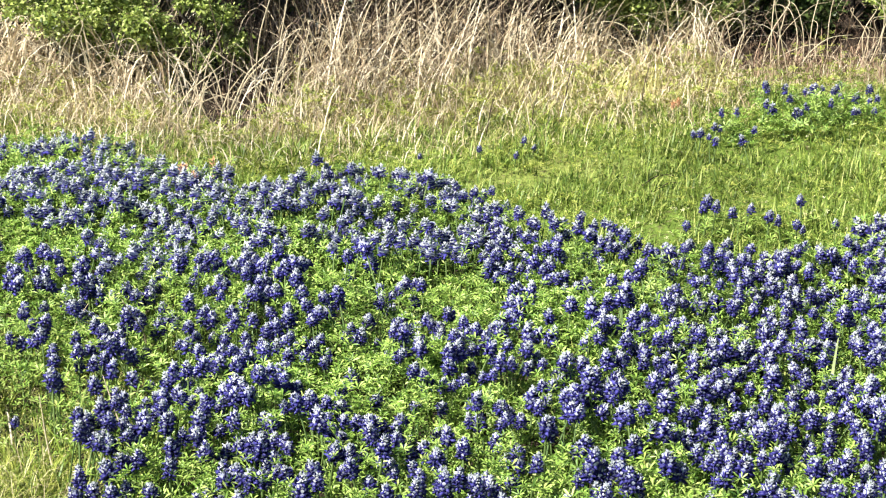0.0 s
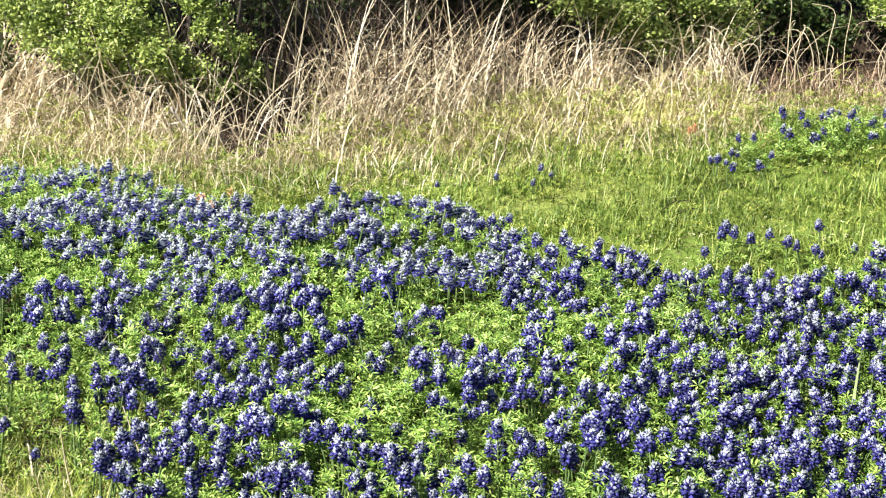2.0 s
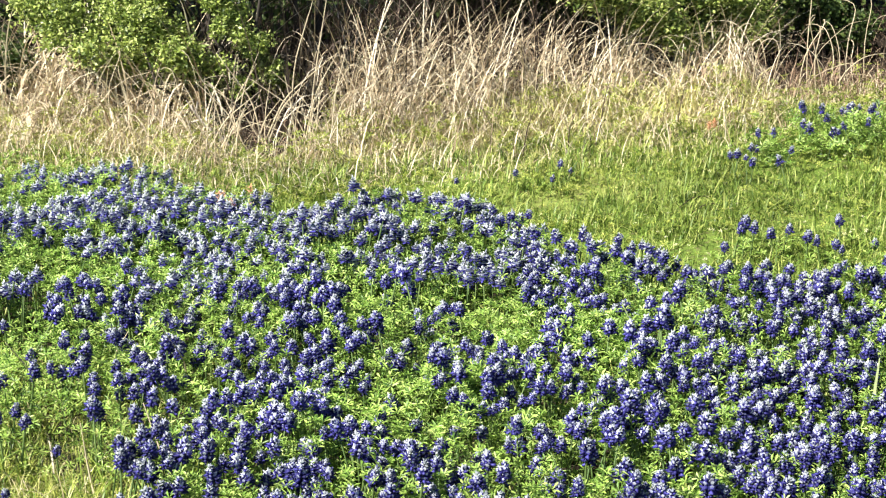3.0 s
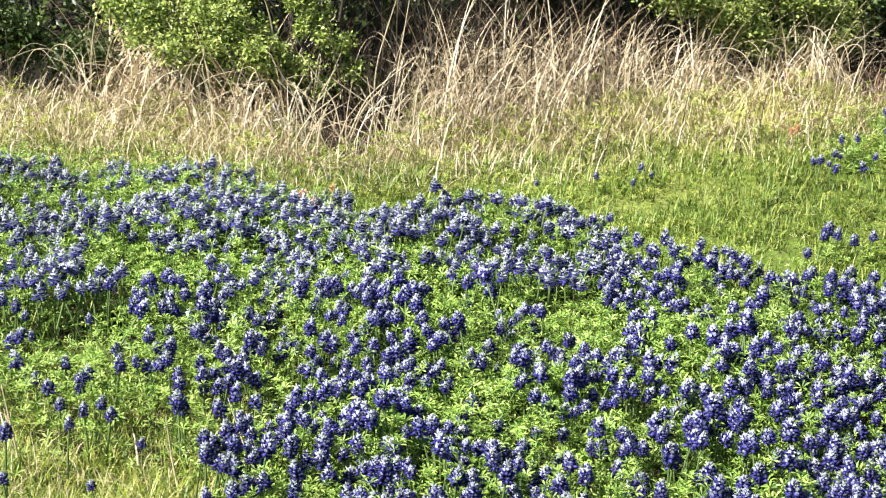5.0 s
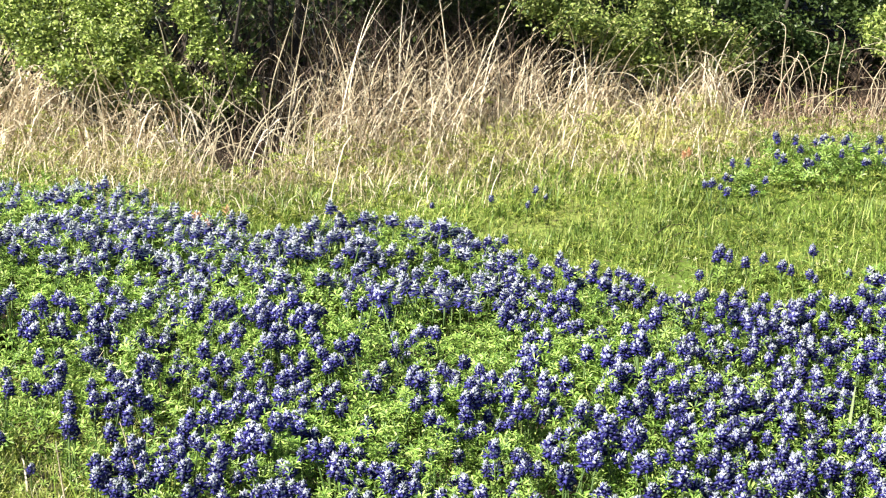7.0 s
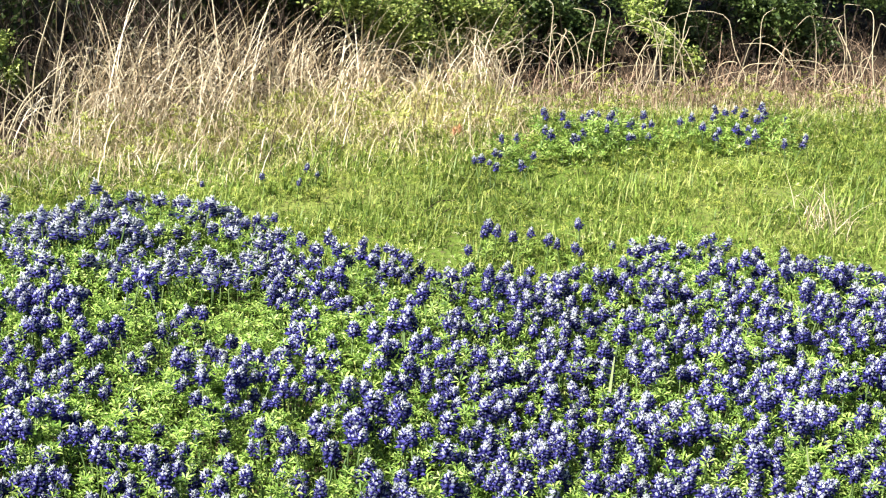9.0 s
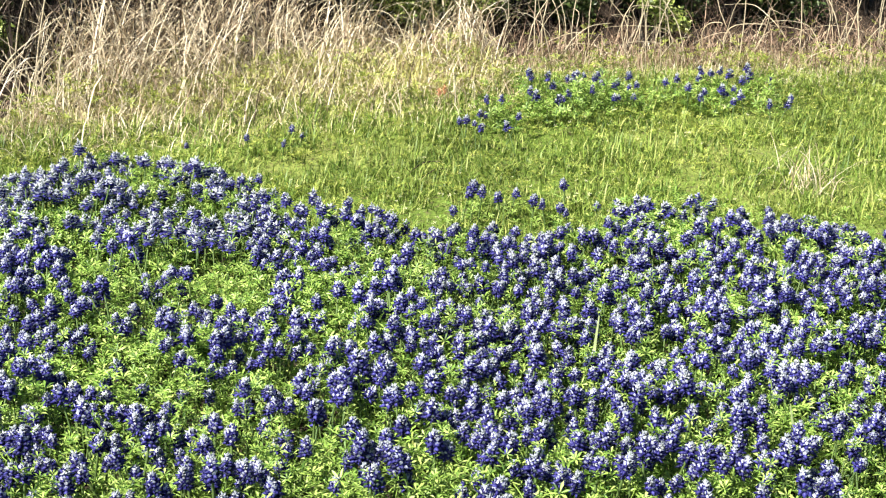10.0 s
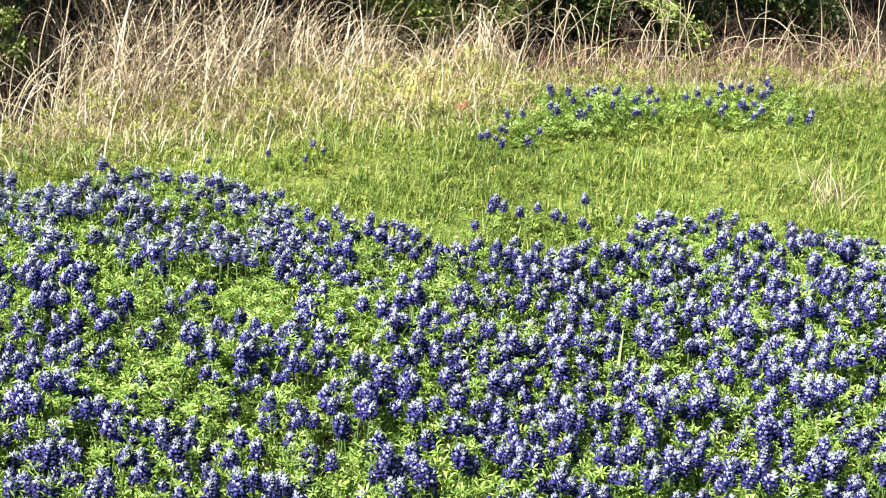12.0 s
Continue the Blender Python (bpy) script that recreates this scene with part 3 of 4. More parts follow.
    grass("bed_grass", "thin green grass blades among the bluebonnets", x, y, r.uniform(0.1, 0.24, len(x)), 0.026, 1.8, GRASS, 24, tilt=0.45)


# ---- bluebonnets ----
def stalks():
    """The places of all flower spikes of the bed, none nearer to the next than a spike's half width."""
    r = np.random.default_rng(31)
    cx, cy = [], []
    for px, py, half in CLUMPS:
        n = max(1, round((5.1 + 0.2 * min(1, max(0, px - 0.4))) * (half / 0.022) ** 1.6))
        a, d = r.uniform(0, 2 * np.pi, n), np.sqrt(r.random(n)) * (half + 0.006)
        cx.append(px + d * np.cos(a))
        cy.append(py + 1.4 * d * np.sin(a))
    x, y, r = scatter(-3.3, 3.4, 2.4, 6.4, 1700, 31)
    keep = r.random(len(x)) < 1.05 * bed_share(x, y)
    x, y = np.concatenate([*cx, x[keep]]), np.concatenate([*cy, y[keep]])
    open_ground = r.random(len(x)) < 1.5 * pits(x, y)
    x, y = x[~open_ground], y[~open_ground]
    taken, out, apart = {}, [], 0.024
    for i in range(len(x)):
        c = (int(x[i] / apart + 500), int(y[i] / apart))
        near = [taken[c[0] + a, c[1] + b] for a in (-1, 0, 1) for b in (-1, 0, 1) if (c[0] + a, c[1] + b) in taken]
        if c in taken or any((x[i] - x[j]) ** 2 + (y[i] - y[j]) ** 2 < apart ** 2 for j in near):
            continue
        taken[c] = i
        out.append(i)
    x, y = x[out], y[out]
    high = 0.188 + 0.03 * wavy(x, y, 0.7, 41) + r.normal(0, 0.025, len(x))
    return x, y, np.clip(high, 0.12, 0.29) * np.interp(y, (5.3, 6.1), (1, 0.76)) * np.where((x > 1.1) & (y > 4.6), 0.84, 1)


def leafy(x, y, r, top, mat, name, label, size=1.0):
    """Lupine leaves spread through the height of the plants."""
    pieces = []
    group = r.integers(0, 4, len(x))
    for g in range(4):
        s = group == g
        n = int(s.sum())
        yaw, lean = r.uniform(0, 2 * np.pi, n), r.uniform(0, 2 * np.pi, n)
        turn = turns(yaw, np.abs(r.normal(0, 0.58, n)), lean)
        depth = 1 - 0.8 * r.random(n) ** 1.3
        base = np.stack([x[s], y[s], relief(x[s], y[s]) + 0.02 + top[s] * depth], -1)
        pieces.append(spread(palmate(60 + g, 5 + g % 3), base, turn, r.uniform(0.017, 0.031, n) * size))
    ob = new(name, mesh_of(name, *joined(pieces)[:2], [mat]))
    return tagged(ob, label, "foliage", kind="stuff")


SPIKE_LENGTH, SPIKE_WIDE = (0.026, 0.029, 0.033, 0.038, 0.023), (0.0222, 0.023, 0.0234, 0.024, 0.0205)


def spike_patch(name, label, x, y, z, fine, seed, woolly=1.0, size=1.0):
    r = np.random.default_rng(seed)
    pieces = []
    group = r.integers(0, 5, len(x))
    for g in range(5):
        s = group == g
        n = int(s.sum())
        if not n:
            continue
        body, tip = spike(100 + g, fine, SPIKE_LENGTH[g], SPIKE_WIDE[g], (0.28, 0.3, 0.3, 0.28, 0.5)[g] * woolly, woolly ** 1.2)
        stem = tube([(0, 0, -0.21), (0.002, 0.001, -0.1), (0, 0, 0.032)], (0.0028, 0.0025, 0.002), 4)
        whole = joined([(body[0], body[1], body[2]), (tip[0], tip[1], 2), (*stem, 3)])
        yaw, lean = r.uniform(0, 2 * np.pi, n), r.uniform(0, 2 * np.pi, n)
        base = np.stack([x[s], y[s], relief(x[s], y[s]) + z[s]], -1)
        pieces.append(spread(whole, base, turns(yaw, np.abs(r.normal(0, 0.27, n)), lean), r.uniform(0.75, 1.15, n) * size))
    v, t, i = joined(pieces)
    ob = new(name, mesh_of(name, v, t, [PETAL, WHITE, BUD, STEM], i))
    return tagged(ob, label, "flowers", kind="stuff")


def bluebonnet_kinds(height=0.19, count=8):
    """Plants, each an Empty with a stem, leaves, a spike and its tip."""
    made = []
    for k in range(count):
        r = np.random.default_rng(200 + k)
        plant = new("bluebonnet")
        tall = height + 0.01 * (k % 4)
        lean = r.uniform(-0.02, 0.02, 2)
        path = [(0, 0, -0.02), (lean[0] * 0.3, lean[1] * 0.3, tall * 0.5), (lean[0], lean[1], tall), (lean[0] * 1.1, lean[1] * 1.1, tall + 0.035)]
        part("stem", mesh_of("stem", *tube(path, (0.004, 0.0035, 0.003, 0.002), 6), [STEM], smooth=True), plant)
        body, tip = spike(300 + k, True, (0.026, 0.031, 0.036, 0.042)[k % 4], 0.0218 + 0.001 * (k % 3), 0.3)
        place = np.array([lean[0], lean[1], tall])
        top = part("flower_spike", mesh_of("flower_spike", body[0] + place, body[1], [PETAL, WHITE], body[2]), plant, "deep blue florets with white eyes")
        part("bud_tip", mesh_of("bud_tip", tip[0] + place, tip[1], [BUD]), top, "woolly white unopened buds")
        for j in range(4):
            a, out = j * 1.7 + r.uniform(0, 0.6), r.uniform(0.04, 0.07)
            z0 = tall * (0.3 + 0.13 * j)
            end = np.array([np.cos(a) * out, np.sin(a) * out, z0 + 0.15 * tall])
            petiole = tube([(lean[0] * 0.5, lean[1] * 0.5, z0), end * 0.6 + (0, 0, z0 * 0.4 + 0.004), end], (0.0016, 0.0014, 0.001), 4)
            v, t, _ = palmate(400 + 5 * k + j, 5 + (j + k) % 2)
            tilt = turns(np.array([a]), np.array([r.uniform(0.1, 0.5)]), np.array([a]))[0]
            v = v @ tilt.T * r.uniform(0.02, 0.03) + end
            vs, ts, _ = joined([(*petiole, 0), (v, t, 0)])
            part("leaf", mesh_of("leaf", vs, ts, [LUPINE_LEAF]), plant)
        made.append(tagged(plant, "blooming bluebonnet with a deep blue spike and white tip", "flower", "bluebonnets in the bed"))
    return made


def build_bed():
    x, y, z = stalks()
    seen = np.abs(x - 0.1 * y) < 0.4 * y
    order = np.argsort(y + 9 * ~seen)
    near, rest = order[:300], order[300:]
    kinds = bluebonnet_kinds()
    r = np.random.default_rng(51)
    for k, i in enumerate(near):
        plant = kinds[k % 8]
        size = 0.97 + 0.9 * (z[i] - 0.2) + r.uniform(-0.12, 0.12)
        m = pose(x[i], y[i], float(relief(x[i], y[i])), r.normal(0, 10), r.normal(0, 10), r.uniform(0, 360)) @ Matrix.Scale(size, 4)
        if k < 8:
            plant.matrix_world = m
        else:
            ob = copy_thing(plant, pose(0, 0, 0))
            ob.matrix_basis = m
    lone_bluebonnets(kinds)
    mid = rest[y[rest] < 4.7]
    far = rest[(y[rest] >= 4.7) & (x[rest] < 0.5)]
    aside = rest[(y[rest] >= 4.7) & (x[rest] >= 0.5)]
    spike_patch("bluebonnet_patch", "dense bed of blooming bluebonnets with white-tipped blue spikes", x[mid], y[mid], z[mid], True, 52)
    spike_patch("bluebonnet_patch", "distant drift of bluebonnets at the edge of the bed", x[far], y[far], z[far], False, 53, 1.85)
    spike_patch("bluebonnet_patch", "bluebonnets along the edge of the green meadow", x[aside], y[aside], z[aside], False, 58, 1.0)
    lx, ly, r = scatter(-3.4, 3.5, 2.3, 6.5, 8000, 54)
    fringe = (lx < -0.2) & (ly < 4.7) & (r.random(len(lx)) < np.where(ly < 3.9, 0.0, 0.08))
    keep = inside(lx, ly, BED) | (fringe & (lx > -2.2))
    tufts = 0.6 * wavy(lx, ly, 0.12, 44) + 0.5 * wavy(lx, ly, 0.3, 45)
    keep &= r.random(len(lx)) < np.clip(np.interp(ly, (3.1, 3.7), (0.4, 0.66)) + 0.75 * tufts, 0.03, 1)
    keep &= r.random(len(lx)) > 0.6 * pits(lx, ly)
    keep &= (r.random(len(lx)) < 0.4) | (lx > -0.42) | (ly > 4.2 - 0.1 * lx)
    lx, ly = lx[keep], ly[keep]
    top = np.clip(0.175 + 0.03 * wavy(lx, ly, 0.7, 41) + 0.035 * wavy(lx, ly, 0.25, 42) + 0.04 * wavy(lx, ly, 0.12, 43), 0.02, 0.22) * (1 - 0.75 * np.clip(pits(lx, ly), 0, 1))
    leafy(lx, ly, r, top, LUPINE_LEAF, "bluebonnet_foliage", "bright green palmate bluebonnet leaves covering the bed", 0.82)


# ---- tall dry grass and weeds ----
def in_hollow(x, y):
    return ((x + 0.37) / 0.25) ** 2 + ((y - 7.0) / 0.44) ** 2 < 1


def build_dry_grass():
    x, y, r = scatter(-4.5, 6, 6.3, 8.6, 2100, 61)
    back = y - edge_y(x)
    thick = np.clip(0.55 + 0.6 * wavy(x, y, 0.45, 65), 0.1, 1) * np.where(in_hollow(x, y), np.where(y < 6.75, 0.3, 0.12), 1) * np.where(x > 1.85, 0.42, np.where(x < -0.45, 1.4, 1.0))
    keep = (back > -0.1) & (back < np.where(x > 1.85, 0.45, 1.0)) & (r.random(len(x)) < thick * np.clip(0.45 + back / 0.5, 0.2, 1))
    x, y, back = x[keep], y[keep], back[keep]
    high = (0.16 + 0.5 * np.clip(back, 0, 0.55)) * r.uniform(0.5, 1.35, len(x)) * np.where(x > 1.85, 0.62, np.where(x < -0.5, np.interp(x, (-1.7, -1.4), (0.85, 1.3)), 1.0))
    grass("dry_grass", "tall arching dry straw-coloured grass before the shrubs", x, y, high * 1.1, 0.013, 2.7, STRAW, 62, tilt=0.45, segments=8, wind=0.3)
    x, y, r = scatter(-0.2, 0.65, 6.8, 7.7, 1100, 55)
    keep = (r.random(len(x)) < np.clip(0.55 + 0.6 * wavy(x, y, 0.2, 56), 0.1, 1)) & ~(in_hollow(x, y) & (x < -0.12)) & (y > edge_y(x) + 0.25)
    x, y = x[keep], y[keep]
    grass("dry_grass", "very tall tangled straw-coloured grass beside the dark hollow", x, y, r.uniform(0.36, 0.85, len(x)), 0.0085, 2.3, STRAW, 56, tilt=0.3, segments=8, wind=0.3)
    x, y, r = scatter(-4, 5.5, 6.1, 8.0, 8000, 63)
    back = y - edge_y(x)
    keep = (back > -0.5) & (back < 0.6) & (r.random(len(x)) < np.clip(1.25 - np.abs(back + 0.02) / 0.42, 0, 1)) & ~in_hollow(x, y) & (r.random(len(x)) < np.where((x > 1.8) & (back > 0.05), 0.5, 1))
    x, y, back = x[keep], y[keep], back[keep]
    high = r.uniform(0.05, 0.16, len(x)) * np.clip(0.6 + 1.2 * back, 0.4, 1.4) * np.where(x > 1.8, 0.6, np.where(x > 0.5, 1.35, 1))
    grass("weed_undergrowth", "yellow-green weeds and young grass at the foot of the dry grass", x, y, high, 0.06, 1.6, WEED, 64, tilt=0.65, segments=2)
    x, y, r = scatter(-3.5, 5, 6.1, 8.0, 1300, 57)
    back = y - edge_y(x)
    keep = (back > -0.2) & (back < 0.5) & ~in_hollow(x, y) & (r.random(len(x)) < np.clip(0.5 + 0.7 * wavy(x, y, 0.4, 58), 0, 1) * np.where((x > 1.8) & (back > 0), 0.3, 1))
    x, y = x[keep], y[keep]
    leafy(x, y, r, np.clip(0.1 + 0.05 * wavy(x, y, 0.3, 59), 0.02, 0.2), WEED_LEAF, "weed_leaves", "broad yellow-green weed leaves among the straw", 0.85)
    x, y, r = scatter(-4, 5.5, 6.1, 8.0, 3200, 68)
    back = y - edge_y(x)
    keep = (back > -0.42) & (back < np.where(x > 1.85, 0.5, 0.75)) & ~in_hollow(x, y) & (r.random(len(x)) < np.clip((back + 0.45) / 0.45, 0, 1))
    x, y = x[keep], y[keep]
    grass("straw_thatch", "short bent dry straw tangled with the weeds", x, y, r.uniform(0.06, 0.24, len(x)) * np.where(x > 1.8, 0.55, 1), 0.022, 2.2, STRAW, 69, tilt=1.05, segments=4)
    x, y, r = scatter(-0.75, 4.4, 6.4, 7.8, 3600, 46)
    back = y - edge_y(x)
    keep = np.where(x > 1.5, (back > 0.1) & (back < 0.62), in_hollow(x, y) & (back > -0.02) & (back < 0.6) & (r.random(len(x)) < 0.2)) & ((x > 1.5) | (x < 0))
    x, y = x[keep], y[keep]
    grass("brown_thatch", "tangled red-brown dead grass at the foot of the dark brush", x, y, r.uniform(0.06, 0.22, len(x)), 0.022, 2.4, BROWN_STRAW, 48, tilt=1.0, segments=4)
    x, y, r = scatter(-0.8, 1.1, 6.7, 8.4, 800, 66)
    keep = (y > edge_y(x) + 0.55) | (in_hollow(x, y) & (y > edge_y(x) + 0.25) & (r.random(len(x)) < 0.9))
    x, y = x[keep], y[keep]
    grass("dead_brush", "bare brown dead stems and twigs, coloured darker for the hollow's shade", x, y, r.uniform(0.2, 0.9, len(x)), 0.007, 1.3, TWIG, 67, tilt=0.5, segments=6, category="brush")
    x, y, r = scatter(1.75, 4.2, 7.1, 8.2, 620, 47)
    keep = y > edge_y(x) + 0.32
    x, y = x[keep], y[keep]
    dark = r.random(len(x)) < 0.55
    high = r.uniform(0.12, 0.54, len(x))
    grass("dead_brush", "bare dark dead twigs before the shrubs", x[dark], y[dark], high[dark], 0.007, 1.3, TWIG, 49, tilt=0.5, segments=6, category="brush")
    grass("dead_brush", "tangled brown dead stems before the shrubs", x[~dark], y[~dark], high[~dark], 0.009, 1.8, BROWN_STRAW, 50, tilt=0.7, segments=6, category="brush")


# ---- shrubs and trees ----
def leaf_cloud(r, lobes, count, size):
    """Leaves on the lobes of a crown: each lobe x, y, z and radius; thicker towards the lobes' skin."""
    lobes = np.array(lobes)
    share = lobes[:, 3] ** 2
    pick = r.choice(len(lobes), count, p=share / share.sum())
    way = r.normal(0, 1, (count, 3))
    way /= np.linalg.norm(way, axis=1, keepdims=True)
    out = r.random(count) ** 0.45
    place = lobes[pick, :3] + way * (lobes[pick, 3] * out * (1 + 0.25 * r.normal(0, 1, count)))[:, None] * (1, 1, 0.85)
    place[:, 2] = np.maximum(place[:, 2], 0.03)
    leaf = (np.array([(0, 0, 0), (0.5, 0.27, 0.07), (1, 0, -0.05), (0.5, -0.27, 0.07)]), np.array([(0, 2, 1), (0, 3, 2)]), 0)
    turn = turns(r.uniform(0, 6.283, count), np.abs(r.normal(0, 1.1, count)), r.uniform(0, 6.283, count))
    return spread(leaf, place, turn, r.uniform(0.6, 1.4, count) * size)


def shrub(name, label, x, y, wide, low, high, leaves, size, mat, seed, trunk=0.02, stems=4, category="shrub"):
    r = np.random.default_rng(seed)
    plant = new(name)
    plant.location = (x, y, float(relief(np.float64(x), np.float64(y))))
    lobes = []
    for k in range(80):
        a, d = k * 2.4 + r.uniform(-0.4, 0.4), wide * np.sqrt((k % 10 + r.random()) / 10) * 0.9
        z = low + (high - low) * ((k * 0.618) % 1)
        lobes.append((np.cos(a) * d, np.sin(a) * d * 0.7, z, wide * r.uniform(0.12, 0.24)))
    for k in range(stems):
        a = 2 * np.pi * k / stems + r.uniform(0, 1)
        end = np.array(lobes[k % len(lobes)][:3])
        foot = np.array([np.cos(a), np.sin(a), 0]) * (0.05 if stems > 1 else 0.0)
        path = [foot - (0, 0, 0.03), foot + end * 0.25 + r.normal(0, 0.02, 3), end * 0.65 + r.normal(0, 0.035, 3), end]
        rad = trunk * (1 if k == 0 else r.uniform(0.5, 0.8))
        part("trunk" if k == 0 else "limb", mesh_of("limb", *tube(path, (rad, rad * 0.8, rad * 0.5, rad * 0.2), 7), [BARK], smooth=True), plant)
    part("crown", mesh_of("crown", *leaf_cloud(r, lobes, leaves, size)[:2], [mat]), plant)
    return tagged(plant, label, category)


def build_woods():
    light, dark = "leafy yellow-green spring shrub behind the dry grass", "dark green shrub in the shade of the wood"
    mid = "green leafy shrub behind the dry grass"
    shrub("shrub", light, -1.04, 7.5, 0.5, 0.04, 1.05, 28520, 0.021, SHRUB_LIGHT, 71, stems=9)
    shrub("shrub", light, -0.72, 7.26, 0.4, 0.08, 0.98, 28000, 0.02, SHRUB_LIGHT, 70, stems=9)
    shrub("shrub", light, -0.47, 7.2, 0.22, 0.15, 1.05, 15000, 0.02, SHRUB_LIGHT, 89, stems=5)
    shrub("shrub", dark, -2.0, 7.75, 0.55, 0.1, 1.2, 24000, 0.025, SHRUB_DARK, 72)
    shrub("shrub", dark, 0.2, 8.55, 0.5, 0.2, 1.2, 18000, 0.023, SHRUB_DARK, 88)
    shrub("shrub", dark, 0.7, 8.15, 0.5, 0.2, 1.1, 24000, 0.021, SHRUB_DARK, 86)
    shrub("shrub", mid, 1.2, 7.75, 0.5, 0.14, 1.1, 28000, 0.021, SHRUB_MID, 73)
    shrub("shrub", mid, 1.66, 7.85, 0.42, 0.1, 1.1, 24000, 0.021, SHRUB_MID, 74)
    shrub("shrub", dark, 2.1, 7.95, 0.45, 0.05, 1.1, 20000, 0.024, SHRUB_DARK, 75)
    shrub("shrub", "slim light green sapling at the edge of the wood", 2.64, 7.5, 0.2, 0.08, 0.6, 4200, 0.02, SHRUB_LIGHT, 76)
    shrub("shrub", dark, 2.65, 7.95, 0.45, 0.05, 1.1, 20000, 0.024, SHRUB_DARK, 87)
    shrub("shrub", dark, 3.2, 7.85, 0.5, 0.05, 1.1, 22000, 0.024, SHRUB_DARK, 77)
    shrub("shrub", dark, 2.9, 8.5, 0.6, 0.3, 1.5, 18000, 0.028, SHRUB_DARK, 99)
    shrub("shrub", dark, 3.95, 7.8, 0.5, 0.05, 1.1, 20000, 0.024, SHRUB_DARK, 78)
    # These crowns hang out of view, added to shade the hollow and wood.
    shrub("tree", "dark trunk of a small tree over the hollow, with an added unseen crown", -0.2, 7.7, 0.75, 1.2, 2.3, 12000, 0.034, SHRUB_DARK, 79, trunk=0.024, stems=2, category="tree")
    shrub("tree", "small tree behind the shrubs with an added dark crown out of view", 1.9, 9.2, 1.1, 0.9, 2.6, 14000, 0.035, SHRUB_DARK, 80, trunk=0.022, stems=3, category="tree")
    shrub("tree", "small tree behind the shrubs with an added dark crown out of view", -2.2, 9.2, 1.1, 0.8, 2.6, 14000, 0.035, SHRUB_DARK, 81, trunk=0.022, stems=3, category="tree")
    shrub("tree", "small tree behind the shrubs with an added dark crown out of view", 0.5, 9.0, 1.0, 0.9, 2.6, 14000, 0.035, SHRUB_DARK, 83, trunk=0.022, stems=3, category="tree")
    # the wood behind, too thick to see through
    r = np.random.default_rng(82)
    lobes = []
    for _ in range(480):
        x, low = r.uniform(-6, 8), r.random() < 0.55
        y = float(edge_y(x)) + r.uniform(1.4, 3.0)
        lobes.append((x, y, float(relief(x, y)) + (r.uniform(0.05, 0.8) if low else r.uniform(0.8, 2.4)), r.uniform(0.28, 0.5)))
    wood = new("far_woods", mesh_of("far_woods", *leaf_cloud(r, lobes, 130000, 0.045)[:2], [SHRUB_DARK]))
    tagged(wood, "thick dark green wood behind the shrubs", "woods", kind="stuff")
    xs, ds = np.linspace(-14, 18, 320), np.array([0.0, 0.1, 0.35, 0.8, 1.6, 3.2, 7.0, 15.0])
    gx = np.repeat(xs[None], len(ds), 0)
    # The dark floor reaches forward here to stand for the hollow's shade.
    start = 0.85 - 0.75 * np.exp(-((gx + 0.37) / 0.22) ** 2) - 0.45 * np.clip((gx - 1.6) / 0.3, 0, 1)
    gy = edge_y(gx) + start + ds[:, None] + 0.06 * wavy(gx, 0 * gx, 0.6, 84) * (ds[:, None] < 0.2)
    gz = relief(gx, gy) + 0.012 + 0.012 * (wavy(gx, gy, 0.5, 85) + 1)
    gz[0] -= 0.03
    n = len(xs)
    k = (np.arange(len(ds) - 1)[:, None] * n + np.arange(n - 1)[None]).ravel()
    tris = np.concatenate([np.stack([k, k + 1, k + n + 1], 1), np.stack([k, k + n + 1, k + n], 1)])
    floor = new("woodland_floor", mesh_of("woodland_floor", np.stack([gx, gy, gz], -1).reshape(-1, 3), tris, [SHADED_LITTER], smooth=True))
    tagged(floor, "brown leaf litter under the shrubs and trees, coloured dark for the shade", "ground", kind="structure")


